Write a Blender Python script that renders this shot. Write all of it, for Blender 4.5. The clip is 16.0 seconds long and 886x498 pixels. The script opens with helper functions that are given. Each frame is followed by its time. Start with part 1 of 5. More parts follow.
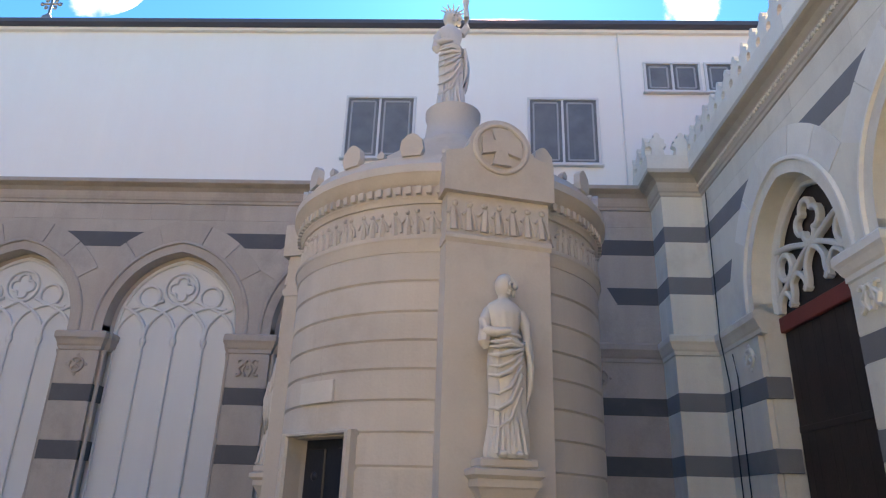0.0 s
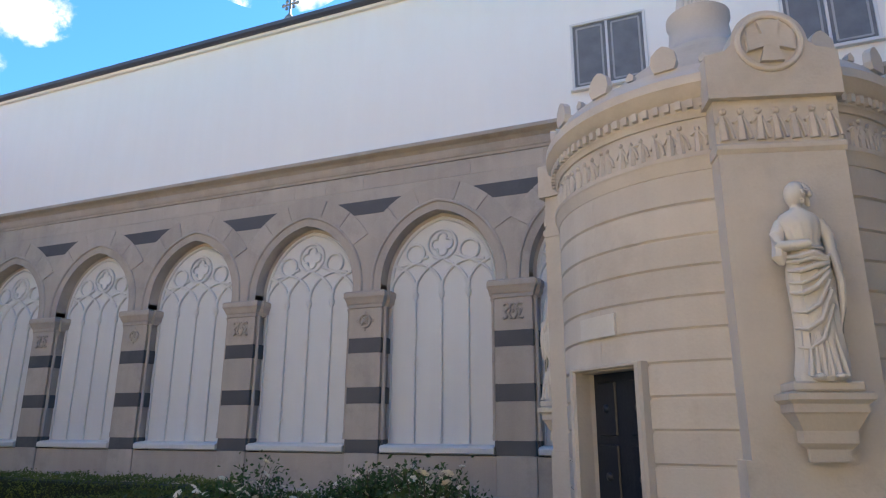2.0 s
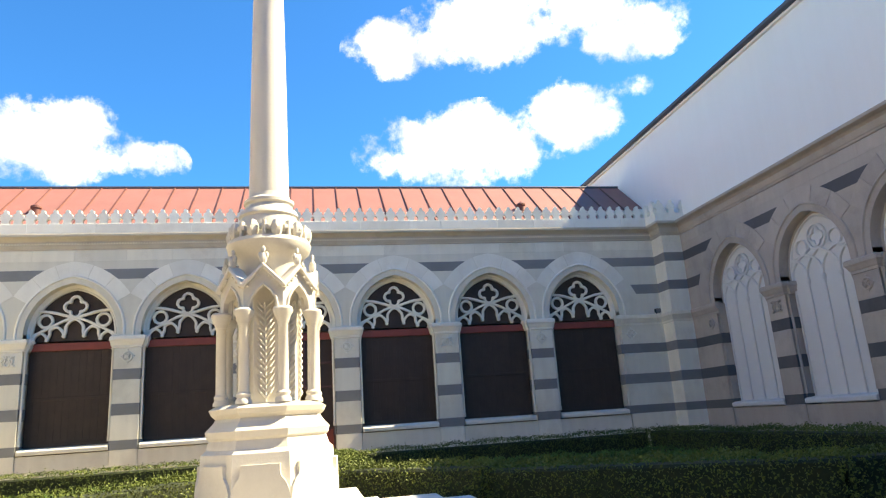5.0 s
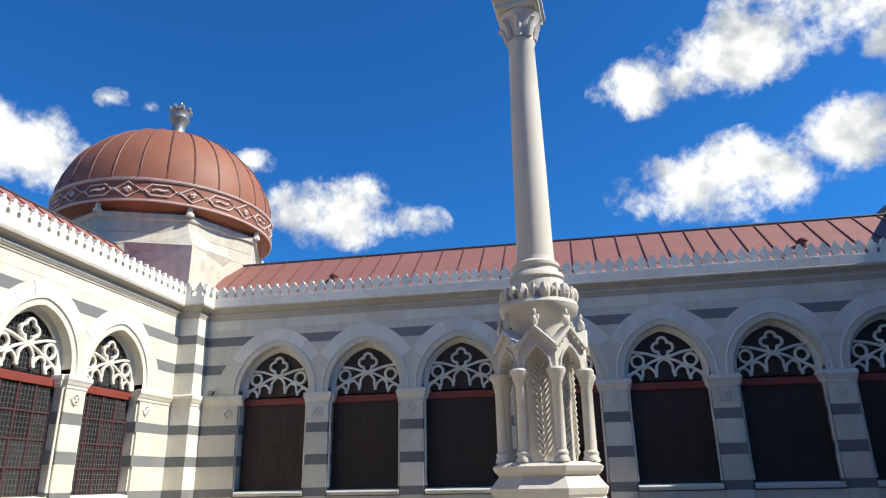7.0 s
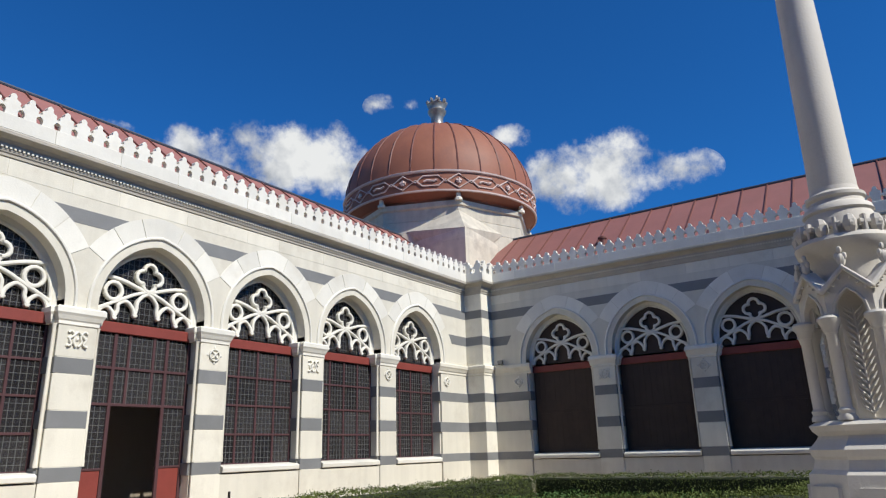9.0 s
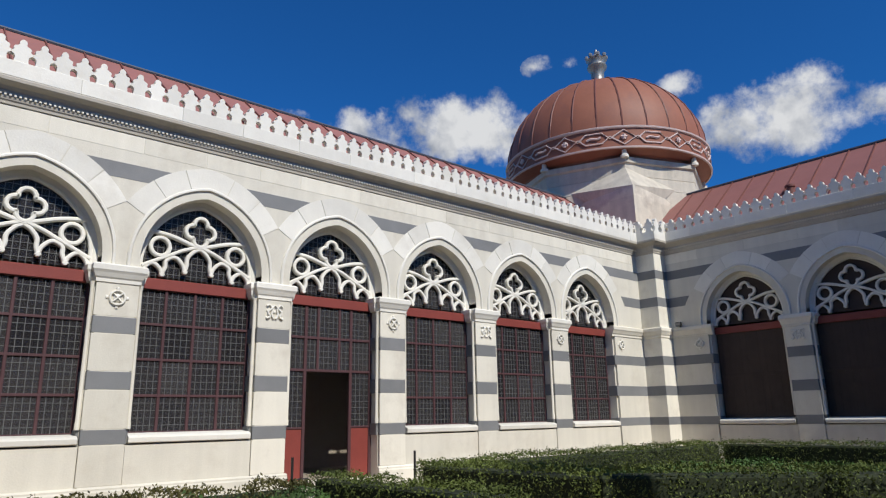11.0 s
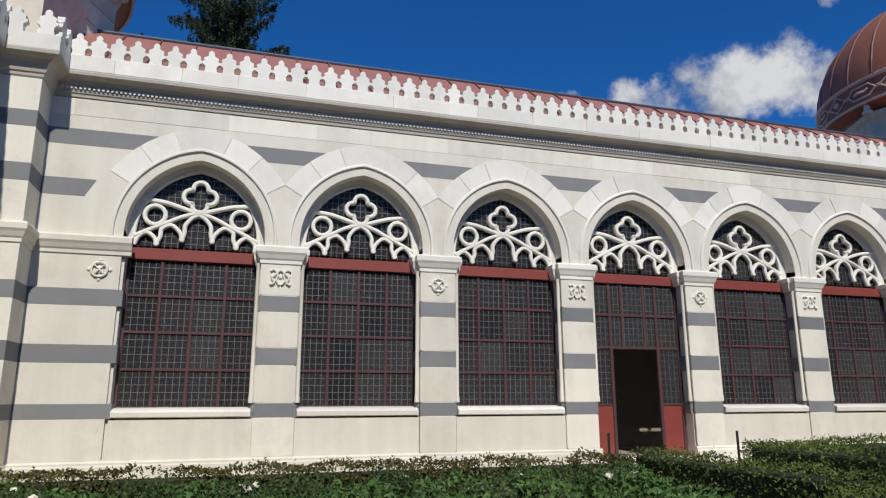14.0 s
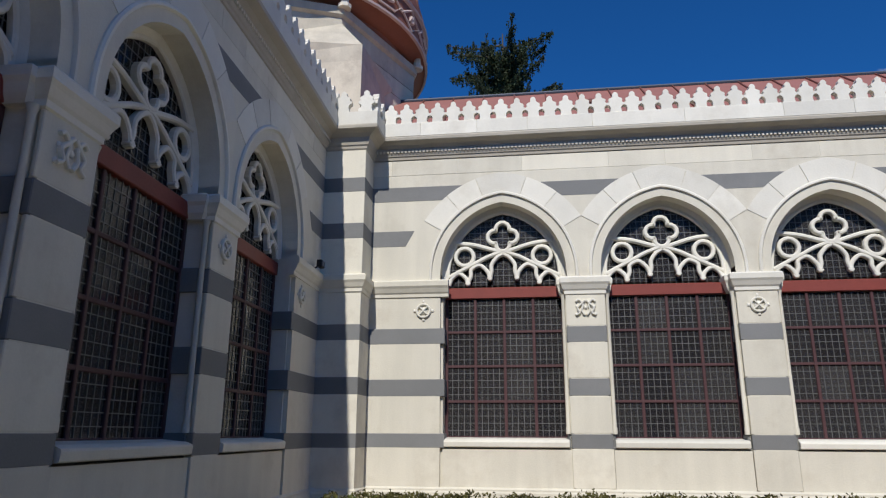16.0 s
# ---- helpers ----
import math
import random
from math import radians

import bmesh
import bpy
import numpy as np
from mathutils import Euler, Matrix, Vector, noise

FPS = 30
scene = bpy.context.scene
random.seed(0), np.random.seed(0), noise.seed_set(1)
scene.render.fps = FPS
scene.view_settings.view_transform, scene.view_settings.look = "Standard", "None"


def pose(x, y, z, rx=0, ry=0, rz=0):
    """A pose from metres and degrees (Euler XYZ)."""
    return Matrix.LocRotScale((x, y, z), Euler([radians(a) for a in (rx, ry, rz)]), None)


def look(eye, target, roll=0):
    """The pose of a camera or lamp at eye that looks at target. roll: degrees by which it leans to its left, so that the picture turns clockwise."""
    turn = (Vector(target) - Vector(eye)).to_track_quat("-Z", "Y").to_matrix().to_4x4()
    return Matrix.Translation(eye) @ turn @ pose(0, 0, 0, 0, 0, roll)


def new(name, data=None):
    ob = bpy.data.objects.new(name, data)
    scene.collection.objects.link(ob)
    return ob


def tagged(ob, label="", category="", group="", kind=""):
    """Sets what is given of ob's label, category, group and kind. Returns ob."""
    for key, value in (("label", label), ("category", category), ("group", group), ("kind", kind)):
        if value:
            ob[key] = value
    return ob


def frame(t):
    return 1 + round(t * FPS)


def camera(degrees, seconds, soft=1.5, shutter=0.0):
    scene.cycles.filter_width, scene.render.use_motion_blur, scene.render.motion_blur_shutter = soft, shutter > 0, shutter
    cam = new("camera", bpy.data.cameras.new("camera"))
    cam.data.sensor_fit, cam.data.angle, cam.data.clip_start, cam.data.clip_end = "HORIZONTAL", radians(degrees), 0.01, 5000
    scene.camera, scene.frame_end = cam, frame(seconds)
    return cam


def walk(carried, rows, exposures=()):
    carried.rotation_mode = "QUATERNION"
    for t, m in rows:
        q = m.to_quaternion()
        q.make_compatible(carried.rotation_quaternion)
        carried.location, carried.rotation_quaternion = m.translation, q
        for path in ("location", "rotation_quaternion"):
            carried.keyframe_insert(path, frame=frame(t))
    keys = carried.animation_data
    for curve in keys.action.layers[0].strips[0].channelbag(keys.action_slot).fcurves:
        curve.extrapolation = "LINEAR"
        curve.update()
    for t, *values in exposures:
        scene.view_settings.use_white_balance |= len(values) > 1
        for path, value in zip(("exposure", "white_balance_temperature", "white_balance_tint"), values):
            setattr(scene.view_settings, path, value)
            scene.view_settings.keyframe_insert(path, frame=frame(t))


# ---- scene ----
cam = camera(66.6, 16.0, soft=1.2)
PATH = [
    (0, (-0.611, 0.486, 1.885), (-0.6888, 2.3532, 2.5978), 1.89),
    (0.5, (-0.738, 0.458, 1.882), (-0.8913, 2.3313, 2.5646), 1.55),
    (1, (-0.858, 0.431, 1.882), (-1.2474, 2.2851, 2.5233), 1.12),
    (1.5, (-0.963, 0.427, 1.883), (-1.5087, 2.2562, 2.4804), -0.20),
    (2, (-1.034, 0.439, 1.877), (-1.7811, 2.2174, 2.4045), 0.28),
    (2.5, (-1.049, 0.436, 1.861), (-2.1246, 2.0631, 2.3033), 0.85),
    (3, (-1.030, 0.402, 1.831), (-2.3610, 1.8429, 2.2191), -0.43),
    (3.5, (-0.995, 0.310, 1.793), (-2.6068, 1.4415, 2.1423), -1.65),
    (4, (-1.003, 0.202, 1.761), (-2.7769, 1.0660, 2.0898), -2.49),
    (4.5, (-1.062, 0.085, 1.738), (-2.9366, 0.6880, 2.0872), -3.93),
    (5, (-1.125, -0.086, 1.709), (-3.0261, 0.3017, 2.1957), -3.89),
    (7.5, (-0.788, -0.226, 1.851), (-2.6084, -0.7663, 2.4792), -0.86),
    (8, (-0.795, -0.219, 1.848), (-2.5569, -0.9487, 2.4520), -0.88),
    (8.5, (-0.806, -0.224, 1.848), (-2.4937, -1.1229, 2.4343), -1.13),
    (9, (-0.819, -0.236, 1.854), (-2.4035, -1.3140, 2.4261), -1.65),
    (9.5, (-0.842, -0.229, 1.854), (-2.3283, -1.4456, 2.4105), -1.98),
    (12, (-0.792, -0.189, 1.861), (-1.9354, -1.7684, 2.3044), -0.15),
    (12.5, (-0.713, -0.202, 1.844), (-1.7667, -1.8464, 2.2772), 0.08),
    (13, (-0.618, -0.217, 1.826), (-1.5469, -1.9362, 2.2544), 0.38),
    (13.5, (-0.510, -0.239, 1.809), (-1.2714, -2.0384, 2.2371), 0.07),
    (14, (-0.395, -0.252, 1.796), (-0.9577, -2.1209, 2.2310), -0.15),
    (14.5, (-0.291, -0.273, 1.787), (-0.6513, -2.1872, 2.2419), -0.19),
    (15, (-0.199, -0.307, 1.776), (-0.2967, -2.2455, 2.2598), 0.06),
    (15.5, (-0.092, -0.327, 1.760), (0.0117, -2.2587, 2.2661), 0.29),
    (16, (0.031, -0.338, 1.738), (0.2881, -2.2506, 2.2636), 0.24),
]
EXPOSURES = [(0, 2.05, 10600, 10), (1.2, 2.15, 10700, 9), (2.5, 2.05, 11200, 6), (3.5, 2.2, 11400, 4), (4.6, 2.15, 11000, 3), (5.2, 1.62, 9200, 4), (7.3, .5, 7000, 6), (9, .1, 6700, 8), (12, -.15, 6600, 10), (14, -.2, 6600, 10), (16, -.24, 6600, 10)]
SCALE = 0.87                                            # metres in one unit of the plan below, whose bays are 4.1 wide
walk(cam, [(t, look(Vector(eye) * SCALE, Vector(target) * SCALE, roll)) for t, eye, target, roll in PATH], EXPOSURES)

# ---- light ----
SUN_AZ, SUN_EL = radians(3.0), radians(45.5)      # from +y towards +x
to_sun = Vector((math.sin(SUN_AZ) * math.cos(SUN_EL), math.cos(SUN_AZ) * math.cos(SUN_EL), math.sin(SUN_EL)))
sun = new("sun", bpy.data.lights.new("sun", "SUN"))
sun.data.energy, sun.data.angle, sun.data.color = 4.7, radians(0.53), (1.0, 0.968, 0.92)
sun.matrix_world = look(to_sun * 100, (0, 0, 0))

world = bpy.data.worlds.new("sky")
scene.world = world
world.use_nodes = True
wt = world.node_tree
for n in list(wt.nodes):
    wt.nodes.remove(n)


def wmath(op, a, b=None, c=None, clamp=False):
    n = wt.nodes.new("ShaderNodeMath")
    n.operation, n.use_clamp = op, clamp
    for i, v in enumerate((a, b, c)):
        if v is None:
            continue
        if isinstance(v, (int, float)):
            n.inputs[i].default_value = v
        else:
            wt.links.new(v, n.inputs[i])
    return n.outputs[0]


sky = wt.nodes.new("ShaderNodeTexSky")
sky.sky_type, sky.sun_disc = "NISHITA", False
sky.sun_elevation, sky.sun_rotation = SUN_EL, SUN_AZ
sky.altitude, sky.air_density, sky.dust_density, sky.ozone_density = 650, 1.0, 0.3, 2.5
tc = wt.nodes.new("ShaderNodeTexCoord")
sep = wt.nodes.new("ShaderNodeSeparateXYZ")
wt.links.new(tc.outputs["Generated"], sep.inputs[0])
azim = wmath("ARCTAN2", wmath("MULTIPLY", sep.outputs[0], -1.0), sep.outputs[1])     # turn to the left of +y
elev = wmath("ARCSINE", sep.outputs[2])
nz = wt.nodes.new("ShaderNodeTexNoise")
nz.inputs["Scale"].default_value, nz.inputs["Detail"].default_value, nz.inputs["Roughness"].default_value = 11.0, 14.0, 0.62
wt.links.new(tc.outputs["Generated"], nz.inputs["Vector"])
total = None
# banks of cumulus: azimuth, elevation, half width, half height (degrees), weight
CLOUDS = [(70, 31.8, 12, 2.8, 1.0), (60, 29.8, 5.5, 2.4, 1.0), (81, 30.8, 5.5, 2.2, .9), (64, 36.5, 11, 3.0, 1.0), (76, 22.4, 9.5, 3.2, 1.0), (66.5, 24.2, 5.5, 2.6, 1.0),
          (110, 22.2, 7.5, 2.8, 1.0), (104, 21.3, 4, 1.6, .9), (117.6, 25.6, 2.2, 1.0, .85), (137.5, 24.2, 7.5, 2.8, 1.0), (145, 23.6, 5, 2.2, .9),
          (129.6, 28.6, 1.7, .8, .75), (126.8, 28.8, 1.2, .5, .65), (154, 24.6, 3.2, 1.0, .7), (132, 22.6, 4.5, 2.2, .9), (-22, 39.8, 4.5, 2.4, .95), (61, 25.5, 2.2, 1.0, .75),
          (40, 38, 8, 3.5, .8), (215, 25, 8, 4, .8), (250, 30, 10, 4, .8), (300, 28, 9, 4, .8)]
for a, e, w, h, weight in CLOUDS:
    w, h, weight = w * 1.08, h * 1.3, weight * (1.0 if w > 3 else .8)
    d = wmath("SUBTRACT", azim, radians(a if a <= 180 else a - 360))
    p = wmath("POWER", wmath("ABSOLUTE", wmath("DIVIDE", d, radians(w))), 2.0)
    q = wmath("POWER", wmath("ABSOLUTE", wmath("DIVIDE", wmath("SUBTRACT", elev, radians(e)), radians(h))), 2.0)
    m = wmath("MULTIPLY", wmath("SUBTRACT", 1.0, wmath("ADD", p, q), clamp=True), weight)
    total = m if total is None else wmath("MAXIMUM", total, m)
ramp = wt.nodes.new("ShaderNodeMapRange")
ramp.interpolation_type = "SMOOTHSTEP"
ramp.inputs[1].default_value, ramp.inputs[2].default_value = 1.16, 1.62
wt.links.new(wmath("ADD", wmath("MULTIPLY", total, 0.62), wmath("MULTIPLY", nz.outputs[0], 2.1)), ramp.inputs[0])
mask = wmath("MULTIPLY", ramp.outputs[0], wmath("GREATER_THAN", total, 0.001))
mix = wt.nodes.new("ShaderNodeMix")
mix.data_type = "RGBA"
wt.links.new(mask, mix.inputs[0])
deep = wt.nodes.new("ShaderNodeVectorMath")
deep.operation = "MULTIPLY"
deep.inputs[1].default_value = (.13, .67, 1.32)            # a dry, clear, deep blue sky
wt.links.new(sky.outputs[0], deep.inputs[0])
wt.links.new(deep.outputs[0], mix.inputs[6])
n5 = wt.nodes.new("ShaderNodeTexNoise")
n5.inputs["Scale"].default_value, n5.inputs["Detail"].default_value = 16.0, 7.0
wt.links.new(tc.outputs["Generated"], n5.inputs["Vector"])
body = wt.nodes.new("ShaderNodeMix")
body.data_type = "RGBA"
body.inputs[6].default_value, body.inputs[7].default_value = (3.9, 4.3, 5.1, 1), (8.4, 8.6, 8.9, 1)
shade = wt.nodes.new("ShaderNodeMapRange")
shade.inputs[1].default_value, shade.inputs[2].default_value = .36, .56
wt.links.new(n5.outputs[0], shade.inputs[0])
wt.links.new(shade.outputs[0], body.inputs[0])
wt.links.new(body.outputs[2], mix.inputs[7])
bg = wt.nodes.new("ShaderNodeBackground")
bg.inputs["Strength"].default_value = 0.09
wt.links.new(mix.outputs[2], bg.inputs[0])
wo = wt.nodes.new("ShaderNodeOutputWorld")
wt.links.new(bg.outputs[0], wo.inputs[0])


# ---- materials ----
def material(name, color, rough=0.7, metal=0.0, spread=0.12, grain=6.0, fine=60.0, bump=0.15, stain=None, streak=0.0,
             island=False, per_object=0.0, spec=0.4, cells=None):
    """A surface with cloudy variation, fine grain, bump, optional vertical streaks and stains."""
    mat = bpy.data.materials.new(name)
    mat.use_nodes = True
    nt = mat.node_tree
    b = nt.nodes["Principled BSDF"]
    b.inputs["Roughness"].default_value, b.inputs["Metallic"].default_value = rough, metal
    b.inputs["Specular IOR Level"].default_value = spec
    co = nt.nodes.new("ShaderNodeTexCoord")
    geo = nt.nodes.new("ShaderNodeNewGeometry")
    vec = geo.outputs["Position"]
    n1 = nt.nodes.new("ShaderNodeTexNoise")
    n1.inputs["Scale"].default_value, n1.inputs["Detail"].default_value = 1.0 / grain * 6, 6
    n2 = nt.nodes.new("ShaderNodeTexNoise")
    n2.inputs["Scale"].default_value, n2.inputs["Detail"].default_value = fine, 4
    nt.links.new(vec, n1.inputs["Vector"])
    nt.links.new(vec, n2.inputs["Vector"])

    def mathn(op, a, c):
        n = nt.nodes.new("ShaderNodeMath")
        n.operation = op
        for i, v in enumerate((a, c)):
            if isinstance(v, (int, float)):
                n.inputs[i].default_value = v
            else:
                nt.links.new(v, n.inputs[i])
        return n.outputs[0]

    f = mathn("ADD", mathn("MULTIPLY", mathn("SUBTRACT", n1.outputs[0], 0.5), 2.4 * spread),
              mathn("MULTIPLY", mathn("SUBTRACT", n2.outputs[0], 0.5), 1.0 * spread))
    if streak:
        mp = nt.nodes.new("ShaderNodeMapping")
        mp.inputs["Scale"].default_value = (3.5, 3.5, 0.22)
        n3 = nt.nodes.new("ShaderNodeTexNoise")
        n3.inputs["Scale"].default_value, n3.inputs["Detail"].default_value = 1.0, 5
        nt.links.new(vec, mp.inputs[0])
        nt.links.new(mp.outputs[0], n3.inputs["Vector"])
        f = mathn("ADD", f, mathn("MULTIPLY", mathn("SUBTRACT", n3.outputs[0], 0.5), streak))
    if per_object:
        oi = nt.nodes.new("ShaderNodeObjectInfo")
        f = mathn("ADD", f, mathn("MULTIPLY", mathn("SUBTRACT", oi.outputs["Random"], 0.5), per_object))
    if island:
        f = mathn("ADD", f, mathn("MULTIPLY", mathn("SUBTRACT", geo.outputs["Random Per Island"], 0.5), island))
    f = mathn("ADD", f, 1.0)
    vm = nt.nodes.new("ShaderNodeVectorMath")
    vm.operation = "SCALE"
    vm.inputs[0].default_value = color[:3]
    nt.links.new(f, vm.inputs["Scale"])
    out = vm.outputs[0]
    if stain:
        n4 = nt.nodes.new("ShaderNodeTexNoise")
        n4.inputs["Scale"].default_value, n4.inputs["Detail"].default_value, n4.inputs["Roughness"].default_value = 0.9, 8, 0.7
        nt.links.new(vec, n4.inputs["Vector"])
        r = nt.nodes.new("ShaderNodeMapRange")
        r.inputs[1].default_value, r.inputs[2].default_value, r.inputs[4].default_value = 0.52, 0.75, stain[1]
        nt.links.new(n4.outputs[0], r.inputs[0])
        mx = nt.nodes.new("ShaderNodeMix")
        mx.data_type = "RGBA"
        nt.links.new(r.outputs[0], mx.inputs[0])
        nt.links.new(out, mx.inputs[6])
        mx.inputs[7].default_value = (*stain[0], 1)
        out = mx.outputs[2]
    nt.links.new(out, b.inputs["Base Color"])
    if bump:
        bp = nt.nodes.new("ShaderNodeBump")
        bp.inputs["Strength"].default_value, bp.inputs["Distance"].default_value = bump, 0.02
        nt.links.new(mathn("ADD", n2.outputs[0], mathn("MULTIPLY", n1.outputs[0], 2.0)), bp.inputs["Height"])
        nt.links.new(bp.outputs[0], b.inputs["Normal"])
    return mat


WHITE = material("pale_limestone", (.70, .668, .565), .75, spread=.10, grain=9, fine=35, stain=((.50, .45, .36), .6), streak=.24, per_object=.20)
MARBLE = material("white_marble", (.735, .715, .635), .6, spread=.10, grain=4, fine=25, stain=((.56, .52, .43), .55), streak=.10, per_object=.17)
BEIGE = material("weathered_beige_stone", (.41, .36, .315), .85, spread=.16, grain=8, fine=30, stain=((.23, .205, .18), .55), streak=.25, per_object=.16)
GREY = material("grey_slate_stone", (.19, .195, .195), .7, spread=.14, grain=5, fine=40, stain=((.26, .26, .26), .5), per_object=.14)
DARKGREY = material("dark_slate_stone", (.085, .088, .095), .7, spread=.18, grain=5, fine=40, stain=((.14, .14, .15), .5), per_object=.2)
PLASTER = material("white_render", (.80, .785, .75), .9, spread=.025, grain=14, fine=80, streak=.05, bump=.06)
PANEL = material("white_painted_panel", (.63, .63, .615), .8, spread=.03, grain=6, fine=50, streak=.08, bump=.06)
RED = material("red_painted_wood", (.22, .045, .034), .55, spread=.15, grain=3, fine=30, streak=.2)
DARKRED = material("dull_red_frame", (.078, .034, .036), .6, spread=.2, grain=3, fine=30)
WEATHERED = material("weathered_cornice_stone", (.47, .435, .365), .8, spread=.12, grain=3, fine=30, stain=((.27, .24, .20), .5))
LEAD = material("lead_came", (.15, .15, .14), .5, .3, spread=.2, grain=1, fine=50)
BOARD = material("dark_brown_board", (.040, .025, .019), .6, spread=.3, grain=2, fine=20, streak=.4)
ROOF = material("terracotta_metal_sheet", (.30, .128, .106), .6, spread=.12, grain=5, fine=12, stain=((.24, .115, .09), .6), streak=.12, per_object=.10)
SEAM = material("dark_roof_seam", (.16, .06, .045), .6, spread=.15, grain=3)
DRUM = material("drum_stone", (.58, .53, .43), .85, spread=.18, grain=3, fine=25, stain=((.30, .25, .20), .75), streak=.4, per_object=.2)
DOMERED = material("brown_red_dome_sheet", (.275, .102, .058), .6, spread=.14, grain=6, fine=10, stain=((.20, .080, .06), .6), streak=.2)
TRIM = material("pale_metal_ornament", (.60, .47, .42), .6, spread=.15, grain=3)
METAL = material("dull_grey_metal", (.30, .29, .27), .45, .6, spread=.25, grain=1, fine=40)
DARK = material("dark_interior", (.05, .042, .036), .9, spread=.1)
MONUMENT = material("cream_monument_stone", (.62, .59, .53), .75, spread=.07, grain=5, fine=30, stain=((.42, .37, .31), .45), streak=.14, per_object=.07)
TOMB = material("beige_tomb_stone", (.54, .495, .445), .8, spread=.09, grain=4, fine=30, stain=((.34, .295, .25), .5), streak=.16, per_object=.10)
STATUE = material("statue_marble", (.62, .59, .54), .55, spread=.06, grain=2, fine=25, stain=((.50, .47, .42), .4))
GRAVEL = material("sandy_gravel", (.36, .285, .21), .95, spread=.16, grain=5, fine=55, bump=.5, stain=((.25, .195, .145), .5))
SOIL = material("dark_soil", (.10, .075, .05), .95, spread=.3, grain=3, fine=30, bump=.6)
IRON = material("black_iron", (.03, .03, .03), .5, .5, spread=.2)
NAVY = material("dark_blue_black_door", (.022, .026, .038), .35, .3, spread=.25, grain=2, fine=30)
GUTTER = material("slate_blue_eave", (.075, .085, .11), .5, .3, spread=.15)


def leafmat(name, color, vary, rough=.55):
    mat = bpy.data.materials.new(name)
    mat.use_nodes = True
    nt = mat.node_tree
    b = nt.nodes["Principled BSDF"]
    b.inputs["Roughness"].default_value, b.inputs["Specular IOR Level"].default_value = rough, .15
    geo = nt.nodes.new("ShaderNodeNewGeometry")
    r = nt.nodes.new("ShaderNodeValToRGB")
    r.color_ramp.elements[0].color = (*[c * (1 - vary) for c in color], 1)
    r.color_ramp.elements[1].color = (color[0] * (1 + vary * 1.3), color[1] * (1 + vary), color[2] * (1 + vary * .5), 1)
    n = nt.nodes.new("ShaderNodeTexNoise")
    n.inputs["Scale"].default_value = 0.8
    nt.links.new(geo.outputs["Position"], n.inputs["Vector"])
    m = nt.nodes.new("ShaderNodeMath")
    m.operation = "MULTIPLY_ADD"
    nt.links.new(geo.outputs["Random Per Island"], m.inputs[0])
    m.inputs[1].default_value = .4
    m2 = nt.nodes.new("ShaderNodeMath")
    m2.operation = "MULTIPLY_ADD"
    nt.links.new(n.outputs[0], m2.inputs[0])
    m2.inputs[1].default_value, m2.inputs[2].default_value = 1.6, -.5
    nt.links.new(m2.outputs[0], m.inputs[2])
    nt.links.new(m.outputs[0], r.inputs[0])
    nt.links.new(r.outputs[0], b.inputs["Base Color"])
    return mat


HEDGE = leafmat("hedge_leaves", (.085, .118, .034), .5)
DRYHEDGE = leafmat("dry_hedge_leaves", (.085, .085, .032), .5)
SHRUB = leafmat("shrub_leaves", (.060, .125, .040), .5)
INNERSHADE = material("shaded_hedge_core", (.022, .030, .012), .9, spread=.4, grain=1, fine=20)
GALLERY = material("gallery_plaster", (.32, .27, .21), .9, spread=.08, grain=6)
ROSELEAF = leafmat("rose_leaves", (.045, .085, .032), .5)
CEDAR = leafmat("cedar_needles", (.030, .045, .026), .5)
PETAL = leafmat("white_petals", (.72, .68, .58), .12)
BARK = material("bark", (.10, .075, .055), .9, spread=.3, grain=1, fine=20, bump=.6)

GLASS = bpy.data.materials.new("leaded_glass")
GLASS.use_nodes = True
gb = GLASS.node_tree.nodes["Principled BSDF"]
goi = GLASS.node_tree.nodes.new("ShaderNodeObjectInfo")
gcr = GLASS.node_tree.nodes.new("ShaderNodeValToRGB")
gcr.color_ramp.elements[0].color, gcr.color_ramp.elements[1].color = (.13, .125, .14, 1), (.30, .29, .30, 1)
GLASS.node_tree.links.new(goi.outputs["Random"], gcr.inputs[0])
GLASS.node_tree.links.new(gcr.outputs[0], gb.inputs["Base Color"])
gb.inputs["Roughness"].default_value = .08
gb.inputs["Transmission Weight"].default_value = .85
gb.inputs["IOR"].default_value = 1.25


